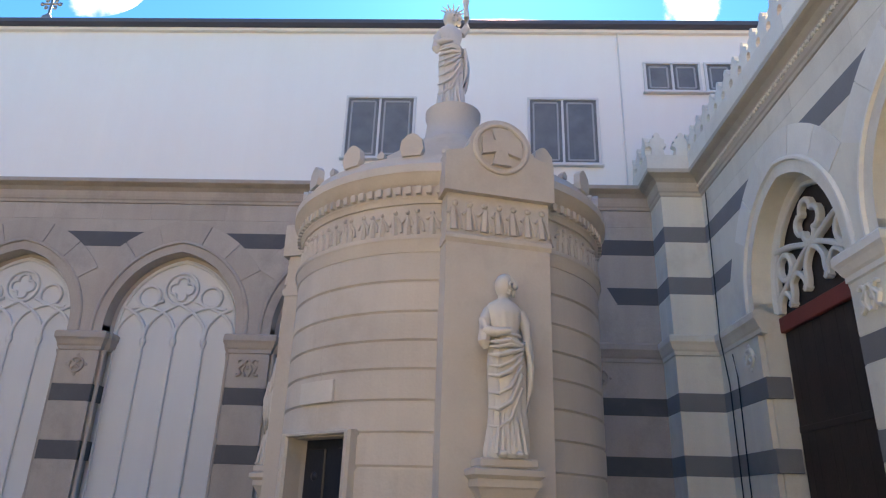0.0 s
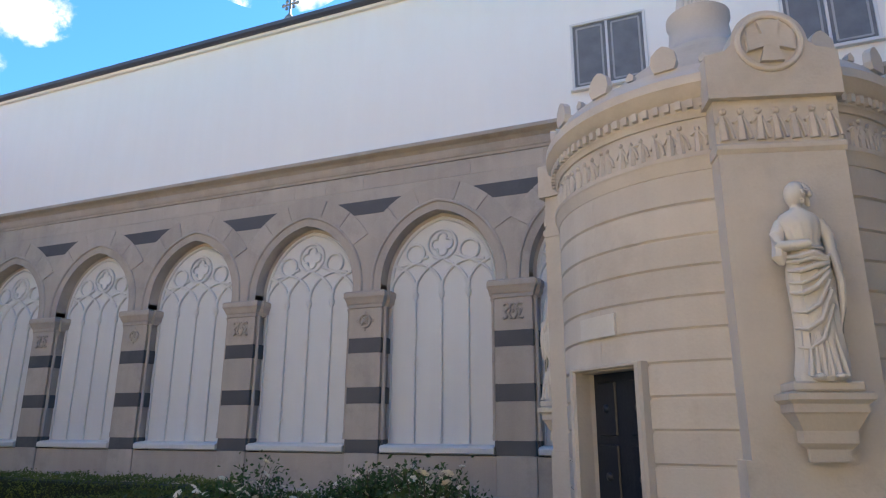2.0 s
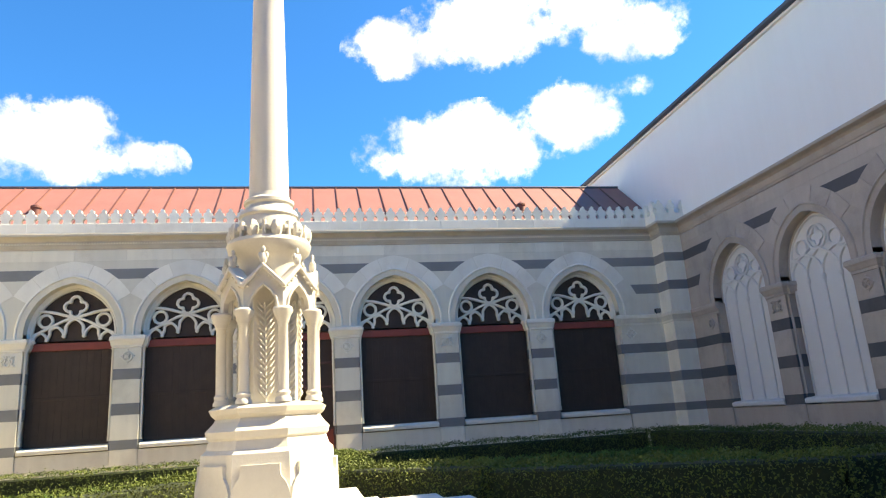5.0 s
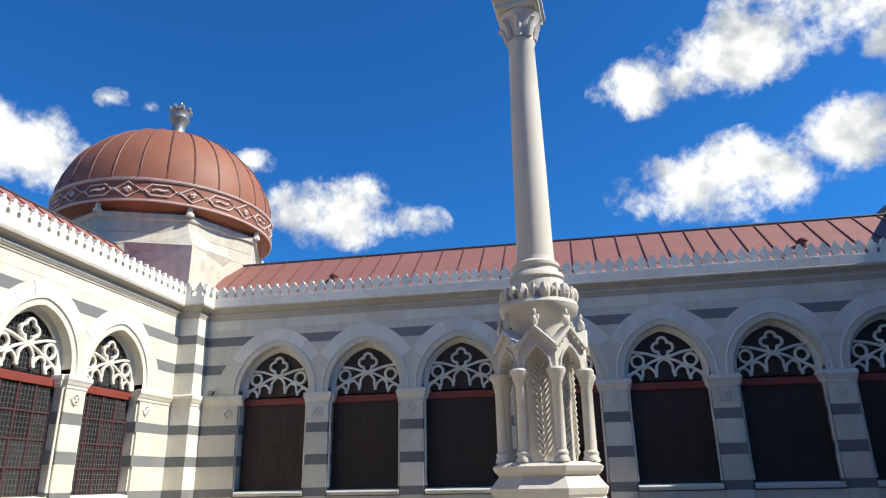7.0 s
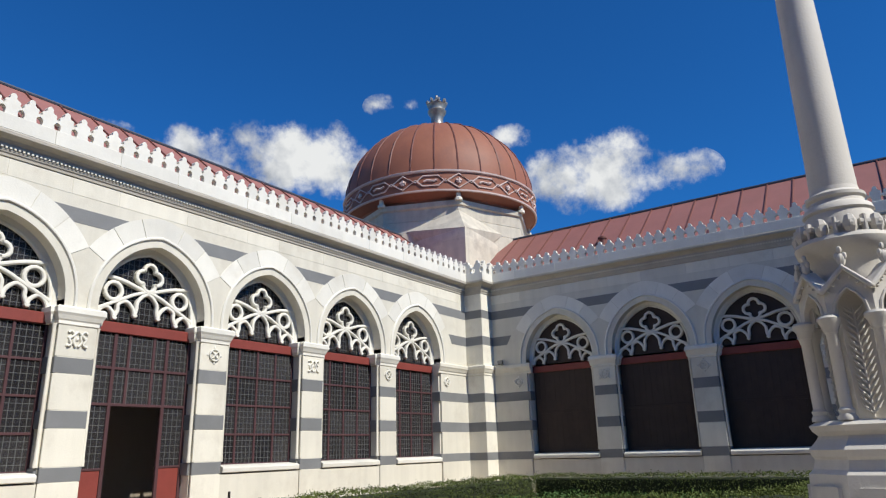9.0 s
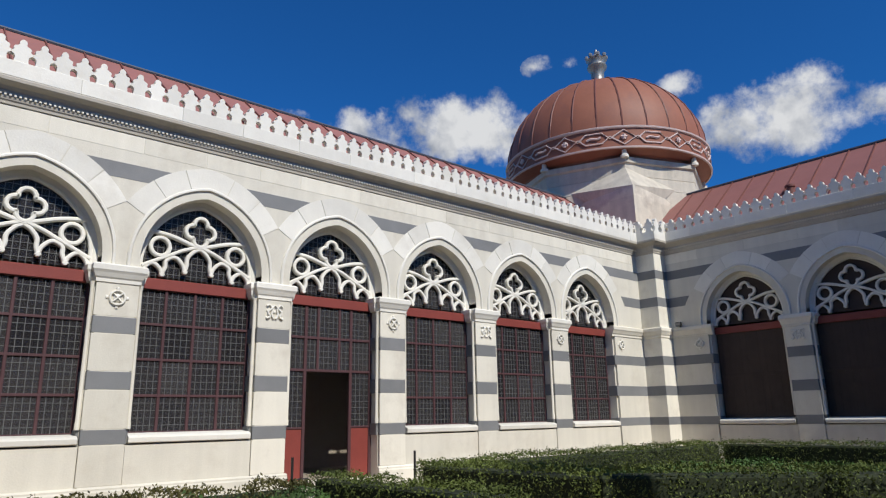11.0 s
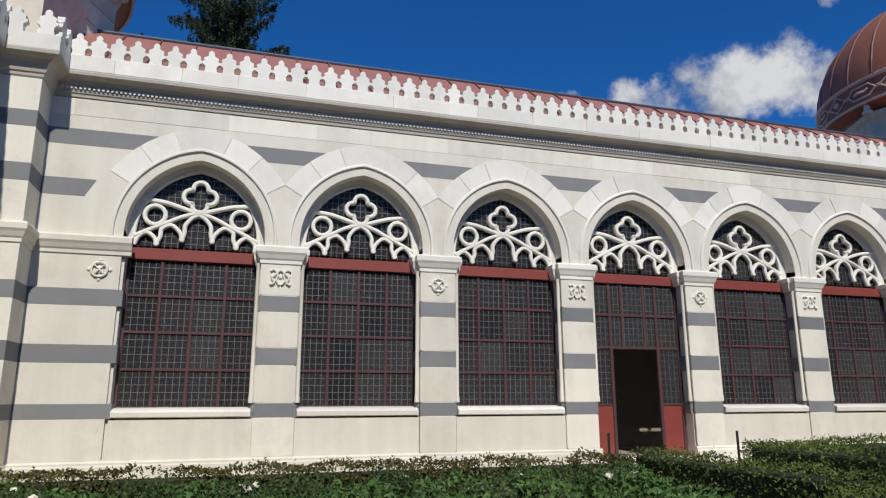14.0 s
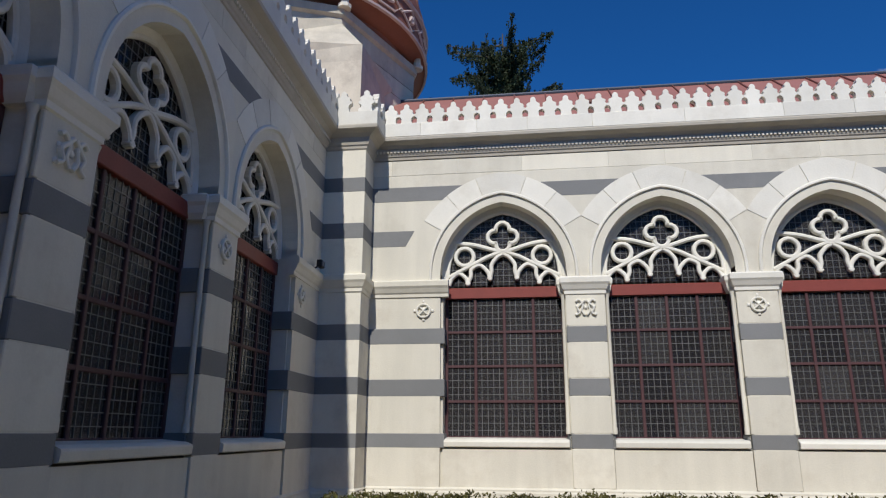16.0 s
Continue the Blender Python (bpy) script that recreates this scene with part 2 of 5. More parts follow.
# ---- mesh helpers ----
class Shape:
    """A growing list of vertices and faces."""

    def __init__(self):
        self.v, self.f = [], []

    def add(self, verts, faces):
        o = len(self.v)
        self.v += [tuple(p) for p in verts]
        self.f += [tuple(i + o for i in f) for f in faces]
        return self

    def box(self, x0, x1, y0, y1, z0, z1):
        return self.add([(x0, y0, z0), (x1, y0, z0), (x1, y1, z0), (x0, y1, z0), (x0, y0, z1), (x1, y0, z1), (x1, y1, z1), (x0, y1, z1)],
                        [(3, 2, 1, 0), (4, 5, 6, 7), (0, 1, 5, 4), (1, 2, 6, 5), (2, 3, 7, 6), (3, 0, 4, 7)])

    def chamfer(self, x0, x1, y0, y1, z0, z1, c=.01):
        """A box with its edges cut on all sides."""
        pts, fs = [], []
        rings = [(z0, c), (z0 + c, 0), (z1 - c, 0), (z1, c)]
        for z, k in rings:
            a, b, d, e = x0 + k, x1 - k, y0 + k, y1 - k
            q = c if not k else 0
            pts += [(a + q, d, z), (b - q, d, z), (b, d + q, z), (b, e - q, z), (b - q, e, z), (a + q, e, z), (a, e - q, z), (a, d + q, z)]
        for r in range(3):
            for i in range(8):
                j = (i + 1) % 8
                fs.append((r * 8 + i, r * 8 + j, r * 8 + 8 + j, r * 8 + 8 + i))
        fs += [tuple(range(7, -1, -1)), tuple(range(24, 32))]
        return self.add(pts, fs)

    def slab(self, poly, v0, v1):
        """A flat outline in (u, z), given depth from v0 to v1."""
        n = len(poly)
        pts = [(u, v0, z) for u, z in poly] + [(u, v1, z) for u, z in poly]
        fs = [tuple(range(n)), tuple(range(2 * n - 1, n - 1, -1))] + [(i, i + n, (i + 1) % n + n, (i + 1) % n) for i in range(n)]
        return self.add(pts, fs)

    def strip(self, lower, upper, v0, v1):
        """A solid between two polylines in (u, z)."""
        for (a, b), (c, d) in zip(zip(lower, lower[1:]), zip(upper, upper[1:])):
            self.slab([a, b, d, c], v0, v1)
        return self

    def bar(self, path, width, v0, v1, closed=False):
        """A flat bar of even width along a polyline in (u, z), with depth from v0 to v1 and a bevelled front (v1)."""
        n = len(path)
        prof = [(-.5, v0), (-.5, v1 - .25 * width), (-.25, v1), (.25, v1), (.5, v1 - .25 * width), (.5, v0)]
        pts = []
        for i, (u, z) in enumerate(path):
            a = path[i - 1] if i or closed else path[i]
            b = path[(i + 1) % n] if i < n - 1 or closed else path[i]
            t = Vector((b[0] - a[0], b[1] - a[1]))
            t.normalize()
            for s, v in prof:
                pts.append((u - t.y * s * width, v, z + t.x * s * width))
        fs = []
        for i in range(n if closed else n - 1):
            j = (i + 1) % n
            for k in range(6):
                l = (k + 1) % 6
                fs.append((i * 6 + k, j * 6 + k, j * 6 + l, i * 6 + l))
        if not closed:
            fs += [tuple(range(6)), tuple(range(n * 6 - 1, n * 6 - 7, -1))]
        return self.add(pts, fs)

    def rings(self, rings, cap=True):
        """A skin over closed rings of equal count."""
        n = len(rings[0])
        pts = [p for r in rings for p in r]
        fs = [(i * n + k, i * n + (k + 1) % n, (i + 1) * n + (k + 1) % n, (i + 1) * n + k) for i in range(len(rings) - 1) for k in range(n)]
        if cap:
            fs += [tuple(range(n - 1, -1, -1)), tuple(range((len(rings) - 1) * n, len(rings) * n))]
        return self.add(pts, fs)

    def lathe(self, profile, n=32, x=0, y=0, turn=0.0, cap=True):
        return self.rings([[(x + r * math.cos(turn + 2 * math.pi * k / n), y + r * math.sin(turn + 2 * math.pi * k / n), z) for k in range(n)]
                           for r, z in profile], cap)

    def tube(self, path, radius, n=8):
        """A round tube along 3D points; radius may be a list."""
        rs = radius if isinstance(radius, (list, tuple)) else [radius] * len(path)
        rings = []
        for i, p in enumerate(path):
            t = (Vector(path[min(i + 1, len(path) - 1)]) - Vector(path[max(i - 1, 0)])).normalized()
            a = t.orthogonal().normalized() if abs(t.z) > .99 else t.cross(Vector((0, 0, 1))).normalized()
            b = t.cross(a)
            rings.append([tuple(Vector(p) + (a * math.cos(q) + b * math.sin(q)) * rs[i]) for q in (2 * math.pi * k / n for k in range(n))])
        return self.rings(rings)

    def moulding(self, profile, u0, u1):
        """A profile of (v, z) drawn along u."""
        return self.rings([[(u0, v, z) for v, z in profile], [(u1, v, z) for v, z in profile]])

    def collar(self, x0, x1, y0, y1, profile):
        """Rectangular rings that widen by the offsets of a profile of (offset, z)."""
        return self.rings([[(x0 - o, y0 - o, z), (x1 + o, y0 - o, z), (x1 + o, y1 + o, z), (x0 - o, y1 + o, z)] for o, z in profile])

    def blob(self, c, r, n=8, m=5, squash=(1, 1, 1)):
        return self.rings([[(c[0] + r * squash[0] * math.sin(a) * math.cos(2 * math.pi * k / n), c[1] + r * squash[1] * math.sin(a) * math.sin(2 * math.pi * k / n),
                             c[2] - r * squash[2] * math.cos(a)) for k in range(n)] for a in (math.pi * (i + .08) / (m + .16) for i in range(m + 1))])

    def mesh(self, name, mat, smooth=False):
        me = bpy.data.meshes.new(name)
        me.from_pydata(self.v, [], self.f)
        me.materials.append(mat)
        bm = bmesh.new()
        bm.from_mesh(me)
        if len(bm.faces) < 60000:
            bmesh.ops.recalc_face_normals(bm, faces=bm.faces)
        bm.to_mesh(me)
        bm.free()
        if smooth:
            me.polygons.foreach_set("use_smooth", [True] * len(me.polygons))
            me.set_sharp_from_angle(angle=radians(38))
        me.update()
        return me


def part(name, shape, mat, parent, label="", smooth=False, at=None):
    """Links a shape (or a ready mesh) as one mesh object under a thing or a part."""
    me = shape if isinstance(shape, bpy.types.Mesh) else shape.mesh(name, mat, smooth)
    ob = new(name, me)
    ob.parent = parent
    if at is not None:
        ob.matrix_basis = at
    return tagged(ob, label)


def thing(name, shape, mat, label, category, group="", kind="", at=None, smooth=False):
    """A top-level object: a mesh, or an Empty where there is no shape."""
    ob = new(name, shape.mesh(name, mat, smooth) if isinstance(shape, Shape) else shape)
    if at is not None:
        ob.matrix_world = at
    return tagged(ob, label, category, group, kind)


def shift(u=0, v=0, z=0):
    return Matrix.Translation((u, v, z))


# ---- the court: four arcaded walls ----
BAY, HALF, SPRING, LEAN = 4.1, 1.5, 5.5, .30
CEN = 5.75                                               # height of the arc centres: the arches are slightly stilted
RAD = HALF + LEAN                                        # radius of each arc of the pointed arch
WEST, EAST, NORTH, SOUTH = -28.51, 5.09, 16.10, -17.30
EAST_S, EAST_N = 5.32, 4.86                              # the east side is not quite square to the others
CORNICE, TOP = 8.94, 9.5
RING = .95                                               # width of the flat outer ring of each arch
COURSES = [(1.38, 1.72), (2.61, 3.03), (3.91, 4.31)]     # grey courses of the piers
UPPER = [(6.50, 6.92), (7.76, 8.16)]


def arch(off, n=14, lowest=0.0):
    """Points (u, z) of the pointed arch, widened by off, from its foot at -u over the apex to +u."""
    r = RAD + off
    top = math.acos(LEAN / r)
    a = [lowest + (top - lowest) * i / n for i in range(n + 1)]
    right = [(-LEAN + r, SPRING)] + [(-LEAN + r * math.cos(t), CEN + r * math.sin(t)) for t in a]
    return [(-u, z) for u, z in right] + right[-2::-1]


def arch_u(off, z):
    return -LEAN + math.sqrt((RAD + off) ** 2 - max(0, z - CEN) ** 2)


def frame_of(origin, u):
    u = Vector(u)
    v = Vector((0, 0, 1)).cross(u)
    return Matrix(((u.x, v.x, 0, origin[0]), (u.y, v.y, 0, origin[1]), (0, 0, 1, 0), (0, 0, 0, 1)))


# meshes that all the walls share
def pier_course(z0, z1, mat):
    s = Shape()
    s.chamfer(-.555, .555, -.45, -.10, z0, z1, .008)
    s.chamfer(-.487, .487, -.11, .006, z0, z1, .012)
    return s.mesh("pier_course", mat)


def capital_mesh(mat):
    s = Shape().collar(-.487, .487, -.3, .0, [(.0, 5.10), (.03, 5.12), (.03, 5.20), (.06, 5.24), (.10, 5.34), (.135, 5.40), (.135, 5.52), (.10, 5.56), (-.1, 5.57)])
    s.collar(-.60, .60, -.42, -.16, [(.0, 5.12), (.05, 5.22), (.07, 5.34), (.10, 5.40), (.10, 5.52), (.06, 5.555)])
    return s.mesh("capital", mat)


def colonnette_mesh(mat):
    s = Shape()
    for x in (-.545, .545):
        s.lathe([(.062, 1.72), (.062, 1.86), (.05, 1.9), (.045, 5.0), (.06, 5.06), (.075, 5.12)], 10, x, -.10)
    return s.mesh("colonnette", mat, True)


def archivolt_mesh(mat):
    prof = [(.43, -.05), (.42, .03), (.39, .055), (.35, .055), (.335, .03), (.325, -.09), (.27, -.10), (.26, -.27), (.22, -.25), (.18, -.28), (.17, -.36), (.08, -.38), (.0, -.42), (.0, -.56), (.2, -.56)]
    lines = [arch(o, 16) for o, v in prof]
    s = Shape().rings([[(line[i][0], v, line[i][1]) for line, (o, v) in zip(lines, prof)] for i in range(len(lines[0]))])
    return s.mesh("archivolt", mat, True)


def voussoir_meshes(mat, depth=.014):
    """The flat outer ring of an arch, in five stones."""
    out = []
    r0, r1 = RAD + .42, RAD + RING
    low = math.acos(min(1, (BAY / 2 - .004 + LEAN) / r1))
    top0, top1 = math.acos(LEAN / r0), math.acos(LEAN / r1)
    cuts = [(.0, .355), (.363, .715)]
    base = math.acos((BAY / 2 - .004 + LEAN) / r1)

    def pt(r, a):
        return (-LEAN + r * math.cos(a), CEN + r * math.sin(a))

    for side in (1, -1):
        for c0, c1 in cuts:
            n = 5
            aa = [base + (top1 - base) * (c0 + (c1 - c0) * i / n) for i in range(n + 1)]
            poly = [pt(r1, a) for a in aa] + [pt(r0, a) for a in aa[::-1]]
            out.append(Shape().slab([(side * u, z) for u, z in poly], -.02, depth).mesh("voussoir", mat))
    n = 5
    aa = [base + (top1 - base) * (.724 + .276 * i / n) for i in range(n + 1)]
    inner = [base + (top1 - base) * (.723 + (top0 - base - (top1 - base) * .723) / (top1 - base) * i / n) for i in range(n + 1)]
    right = [pt(r1, a) for a in aa]
    left = [(-u, z) for u, z in right[-2::-1]]
    ri = [pt(r0, a) for a in inner]
    li = [(-u, z) for u, z in ri[-2::-1]]
    out.append(Shape().slab(right + left + (ri + li)[::-1], -.02, depth + .004).mesh("voussoir", mat))
    return out


def circle(u, z, r, n=16, a0=0.0, a1=2 * math.pi):
    return [(u + r * math.cos(a0 + (a1 - a0) * i / n), z + r * math.sin(a0 + (a1 - a0) * i / n)) for i in range(n if a1 - a0 > 6.28 else n + 1)]


def curve(pts, n=6):
    """A smooth line through points (Catmull-Rom)."""
    q = [pts[0], *pts, pts[-1]]
    out = []
    for i in range(1, len(q) - 2):
        for k in range(n):
            t = k / n
            out.append(tuple(.5 * (2 * b + (c - a) * t + (2 * a - 5 * b + 4 * c - d) * t * t + (3 * b - a - 3 * c + d) * t ** 3)
                             for a, b, c, d in zip(q[i - 1], q[i], q[i + 1], q[i + 2])))
    return out + [pts[-1]]


def quatrefoil(u, z, r, lobe, n=7):
    out = []
    for q in range(4):
        a = q * math.pi / 2
        out += circle(u + r * math.cos(a), z + r * math.sin(a), lobe, n, a - 1.85, a + 1.85)
    return out


def tracery_mesh(mat, v0=-.50, v1=-.37):
    s = Shape()
    s.bar(quatrefoil(0, 6.80, .215, .185), .105, v0, v1, True)
    for k in (-1, 1):
        s.bar(circle(k * 1.02, 6.27, .24), .105, v0, v1 - .01, True)
        s.bar(curve([(0, 6.36), (k * .35, 6.47), (k * .8, 6.60), (k * 1.3, 6.66)]), .105, v0, v1 - .006)
        s.bar(curve([(0, 6.40), (k * .4, 6.26), (k * .75, 6.08), (k * 1.05, 5.93), (k * 1.45, 5.72)]), .095, v0, v1 - .008)
        s.bar(curve([(0, 6.33), (k * .16, 6.24), (k * .30, 6.05), (k * .31, 5.84), (k * .36, 5.68)]), .10, v0, v1 - .012)
        s.bar(curve([(k * .36, 5.68), (k * .42, 5.86), (k * .62, 6.03), (k * .84, 5.93), (k * .86, 5.74), (k * .94, 5.55)]), .10, v0, v1 - .014)
        s.bar(curve([(k * .94, 5.55), (k * 1.0, 5.70), (k * 1.18, 5.82), (k * 1.36, 5.70), (k * 1.44, 5.5)]), .10, v0, v1 - .016)
        s.bar(arch(-.03, 12)[:14] if k < 0 else arch(-.03, 12)[13:], .09, v0, v1 - .03)
        for u, z in ((.355, 5.64), (.935, 5.51)):
            s.chamfer(k * u - .07, k * u + .07, v0 - .01, v1 + .012, z, z + .05, .012)
            s.chamfer(k * u - .045, k * u + .045, v0, v1 + .01, z - .03, z + .09, .012)
    return s.mesh("tracery", mat)


def blind_tracery_mesh(mat, v0=-.46, v1=-.315):
    s = Shape()
    s.bar(circle(0, 6.78, .41, 24), .07, v0, v1 - .004, True)
    s.bar(quatrefoil(0, 6.78, .17, .14), .06, v0, v1 - .012, True)
    for k in (-1, 1):
        s.bar(circle(k * .78, 6.56, .27, 18), .07, v0, v1 - .006, True)
        s.bar(curve([(k * .75, 5.5), (k * .69, 5.82), (k * .44, 6.12), (k * .05, 6.36)]), .075, v0, v1 - .008)
        s.bar(curve([(k * .75, 5.5), (k * .80, 5.82), (k * 1.02, 6.1), (k * 1.36, 6.28)]), .075, v0, v1 - .010)
        s.bar(curve([(0, 5.5), (k * .06, 5.82), (k * .3, 6.12), (k * .75, 6.30), (k * 1.2, 6.26)]), .075, v0, v1 - .012)
        s.bar(curve([(k * 1.47, 5.5), (k * 1.42, 5.8), (k * 1.18, 6.1), (k * .75, 6.32), (k * .4, 6.46)]), .075, v0, v1 - .014)
        s.bar(arch(-.03, 12)[:14] if k < 0 else arch(-.03, 12)[13:], .08, v0, v1 - .03)
    for u in (-.75, 0, .75):
        s.lathe([(.04, 5.30), (.07, 5.36), (.085, 5.44), (.07, 5.5)], 10, u, v1 - .05)
        s.lathe([(.034, 1.62), (.034, 5.3)], 10, u, v1 - .05)
    for u in (-1.44, 1.44):
        s.lathe([(.03, 1.62), (.03, 5.5)], 8, u, v1 - .05)
    return s.mesh("blind_tracery", mat, True)


def monogram_mesh(mat):
    s = Shape()
    for k in (-1, 1):
        s.bar(curve([(k * .03, 4.58), (k * .10, 4.70), (k * .07, 4.84), (k * .16, 4.96), (k * .24, 4.92)]), .05, 0, .06)
        s.bar(curve([(k * .24, 4.58), (k * .15, 4.64), (k * .20, 4.76), (k * .10, 4.86), (k * .02, 4.95)]), .05, 0, .066)
        s.blob((k * .24, .015, 4.60), .04, 6, 4, (1, .6, 1))
        s.blob((k * .22, .015, 4.80), .035, 6, 4, (1, .6, 1))
    s.blob((0, .015, 4.77), .05, 6, 4, (1, .6, 1))
    return s.mesh("monogram", mat, True)


def medallion_mesh(mat):
    s = Shape().bar(circle(0, 4.76, .17, 18), .05, 0, .06, True)
    s.blob((0, .01, 4.76), .10, 8, 5, (1, .35, 1))
    for a in range(4):
        t = a * math.pi / 2
        s.blob((.23 * math.cos(t), .012, 4.76 + .23 * math.sin(t)), .045, 6, 4, (1, .5, 1))
    s.bar([(-.1, 4.86), (.1, 4.66)], .035, 0, .07).bar([(-.1, 4.66), (.1, 4.86)], .035, 0, .067)
    return s.mesh("medallion", mat, True)


def merlon_mesh(mat):
    """One pierced merlon: a waisted stem, joined shoulders and a three-lobed head."""
    half = [(.165, 9.84), (.14, 9.95), (.135, 10.03), (.16, 10.08), (.2145, 10.11), (.2145, 10.17), (.18, 10.18)]
    half += [(.115 + .066 * math.cos(a), 10.25 + .06 * math.sin(a)) for a in (-.7, .1, .8, 1.6)]
    half += [(.078 * math.cos(a), 10.385 + .088 * math.sin(a)) for a in (-.45, .2, .7, 1.15)]
    poly = half + [(0, 10.48)] + [(-u, z) for u, z in half[::-1]]
    return Shape().slab(poly, .18, .34).mesh("merlon", mat)


SH = {}
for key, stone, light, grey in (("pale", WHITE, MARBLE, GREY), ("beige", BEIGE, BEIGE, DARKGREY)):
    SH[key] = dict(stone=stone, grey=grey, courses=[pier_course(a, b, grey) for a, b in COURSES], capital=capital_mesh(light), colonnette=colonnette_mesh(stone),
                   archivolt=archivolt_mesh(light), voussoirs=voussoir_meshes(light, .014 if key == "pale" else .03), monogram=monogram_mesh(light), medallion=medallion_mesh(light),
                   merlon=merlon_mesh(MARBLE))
TRACERY, BLIND = tracery_mesh(MARBLE), blind_tracery_mesh(PANEL)


def arcade(name, m, u0, u1, bays, key, label, doors=(), parapet=True, top=TOP):
    """A wall with pointed openings: piers, dado, spandrels, and all its stonework as parts."""
    k = SH[key]
    s = Shape()
    ends = sorted(bays)
    solid = [(u0, ends[0] - HALF - .05)] + [(a + HALF + .05, b - HALF - .05) for a, b in zip(ends, ends[1:])] + [(ends[-1] + HALF + .05, u1)]
    for i, (a, b) in enumerate(solid):
        lo, hi = (0 if i == 0 else .065), (0 if i == len(solid) - 1 else .065)
        s.box(a, b, -.6, -.1, -.3, SPRING + .02)
        s.box(a + lo, b - hi, -.1, 0, -.3, SPRING + .02)
    for u in ends:
        if u not in doors:
            s.box(u - HALF - .05, u + HALF + .05, -.58, -.03, -.3, 1.36)
        cut = arch(.12, 14)
        s.strip([(u + a, z) for a, z in cut], [(u + a, CORNICE) for a, z in cut], -.6, 0)
    gaps = [(u0, ends[0] - HALF - .12)] + [(a + HALF + .12, b - HALF - .12) for a, b in zip(ends, ends[1:])] + [(ends[-1] + HALF + .12, u1)]
    for a, b in gaps:
        s.box(a, b, -.6, 0, SPRING, CORNICE)
    s.box(u0, u1, -.6, -.02, CORNICE, top)
    wall = thing(name, s, k["stone"], label, "wall", kind="structure", at=m)
    # piers
    mids = [(a + b) / 2 for a, b in zip(ends, ends[1:])]
    for i, u in enumerate(mids):
        for c in k["courses"]:
            part("stone_course", c, None, wall, "grey stone course" if i == 0 else "", at=shift(u))
        part("capital", k["capital"], None, wall, at=shift(u))
        part("colonnette", k["colonnette"], None, wall, at=shift(u))
        part("relief_emblem", k["monogram" if i % 2 else "medallion"], None, wall, at=shift(u))
    for side, (a, b) in ((1, (u0, ends[0] - HALF)), (-1, (ends[-1] + HALF, u1))):
        for z0, z1 in COURSES:
            part("stone_course", Shape().chamfer(a, b, -.45, .006, z0, z1, .01), k["grey"], wall)
        lo, hi = (a, b - .80) if side > 0 else (a + .80, b)
        z0, z1 = UPPER[0]
        poly = [(lo, z0), (hi - .25, z0), (hi - .02, z1), (lo, z1)] if side > 0 else [(lo + .25, z0), (hi, z0), (hi, z1), (lo + .02, z1)]
        part("stone_course", Shape().slab(poly, -.02, .006), k["grey"], wall)
        z0, z1 = UPPER[1]
        e = ends[0] if side > 0 else ends[-1]
        poly = [(a, z0), (e - arch_u(RING, z0), z0), (e - arch_u(RING, z1), z1), (a, z1)] if side > 0 else [(e + arch_u(RING, z0), z0), (b, z0), (b, z1), (e + arch_u(RING, z1), z1)]
        part("stone_course", Shape().slab(poly, -.02, .006), k["grey"], wall)
        cap = Shape().moulding([(-.1, 5.10), (.03, 5.12), (.03, 5.20), (.06, 5.24), (.10, 5.34), (.135, 5.40), (.135, 5.52), (.10, 5.56), (-.1, 5.57)], a - (.0 if side > 0 else .1), b + (.1 if side > 0 else 0))
        part("capital", cap, k["stone"], wall)
        part("relief_emblem", k["medallion"], None, wall, at=shift(b - .55 if side > 0 else a + .55))
    # ashlar blocks: pale courses of the piers, and the long course under the cornice
    for u in mids:
        for z0, z1 in ((.49, 1.372), (1.728, 2.602), (3.038, 3.902), (4.318, 5.095)):
            part("ashlar_block", Shape().chamfer(-.487, .487, -.05, .004, z0, z1, .01), k["stone"], wall, at=shift(u))
    rnd = random.Random(len(name) + int(u1 * 10))
    a = u0
    while a < u1 - .3:
        b = min(u1, a + rnd.uniform(1.0, 2.3))
        part("ashlar_block", Shape().chamfer(a + .003, b - .003, -.03, .005 + rnd.uniform(0, .003), 8.50, 8.925, .008), k["stone"], wall)
        a = b
    z0, z1 = UPPER[1]
    for a, b in zip(ends, ends[1:]):
        part("stone_course", Shape().slab([(a + arch_u(RING, z0), z0), (b - arch_u(RING, z0), z0), (b - arch_u(RING, z1), z1), (a + arch_u(RING, z1), z1)], -.02, .006), k["grey"], wall)
    for u in ends:
        part("archivolt", k["archivolt"], None, wall, at=shift(u))
        for v in k["voussoirs"]:
            part("voussoir", v, None, wall, at=shift(u))
        if u not in doors:
            part("sill", Shape().moulding([(-.5, 1.40), (.008, 1.40), (.035, 1.42), (.045, 1.52), (.035, 1.55), (-.06, 1.59), (-.5, 1.63)], u - HALF - .01, u + HALF + .01), MARBLE if key == "pale" else PANEL, wall)
    edges = [u0] + [q for d in sorted(doors) for q in (d - HALF, d + HALF)] + [u1]
    for a, b in zip(edges[::2], edges[1::2]):
        part("plinth", Shape().moulding([(-.1, -.3), (.07, -.3), (.07, .36), (.05, .40), (.05, .44), (.0, .48), (-.1, .48)], a, b), k["stone"], wall)
    # cornice
    prof = [(-.1, 8.92), (.03, 8.96), (.04, 9.02), (.07, 9.05), (.09, 9.12), (.11, 9.25), (.20, 9.33), (.31, 9.37), (.365, 9.40), (.375, 9.47), (.365, 9.50), (-.1, 9.505)]
    trim = thing("cornice_trim", Shape().moulding(prof, u0, u1), WEATHERED if key == "pale" else k["stone"], "moulded stone cornice along the arcaded wall", "cornice", kind="structure", at=m)
    d = Shape()
    n = int((u1 - u0) / .10) if key != "beige" else 0
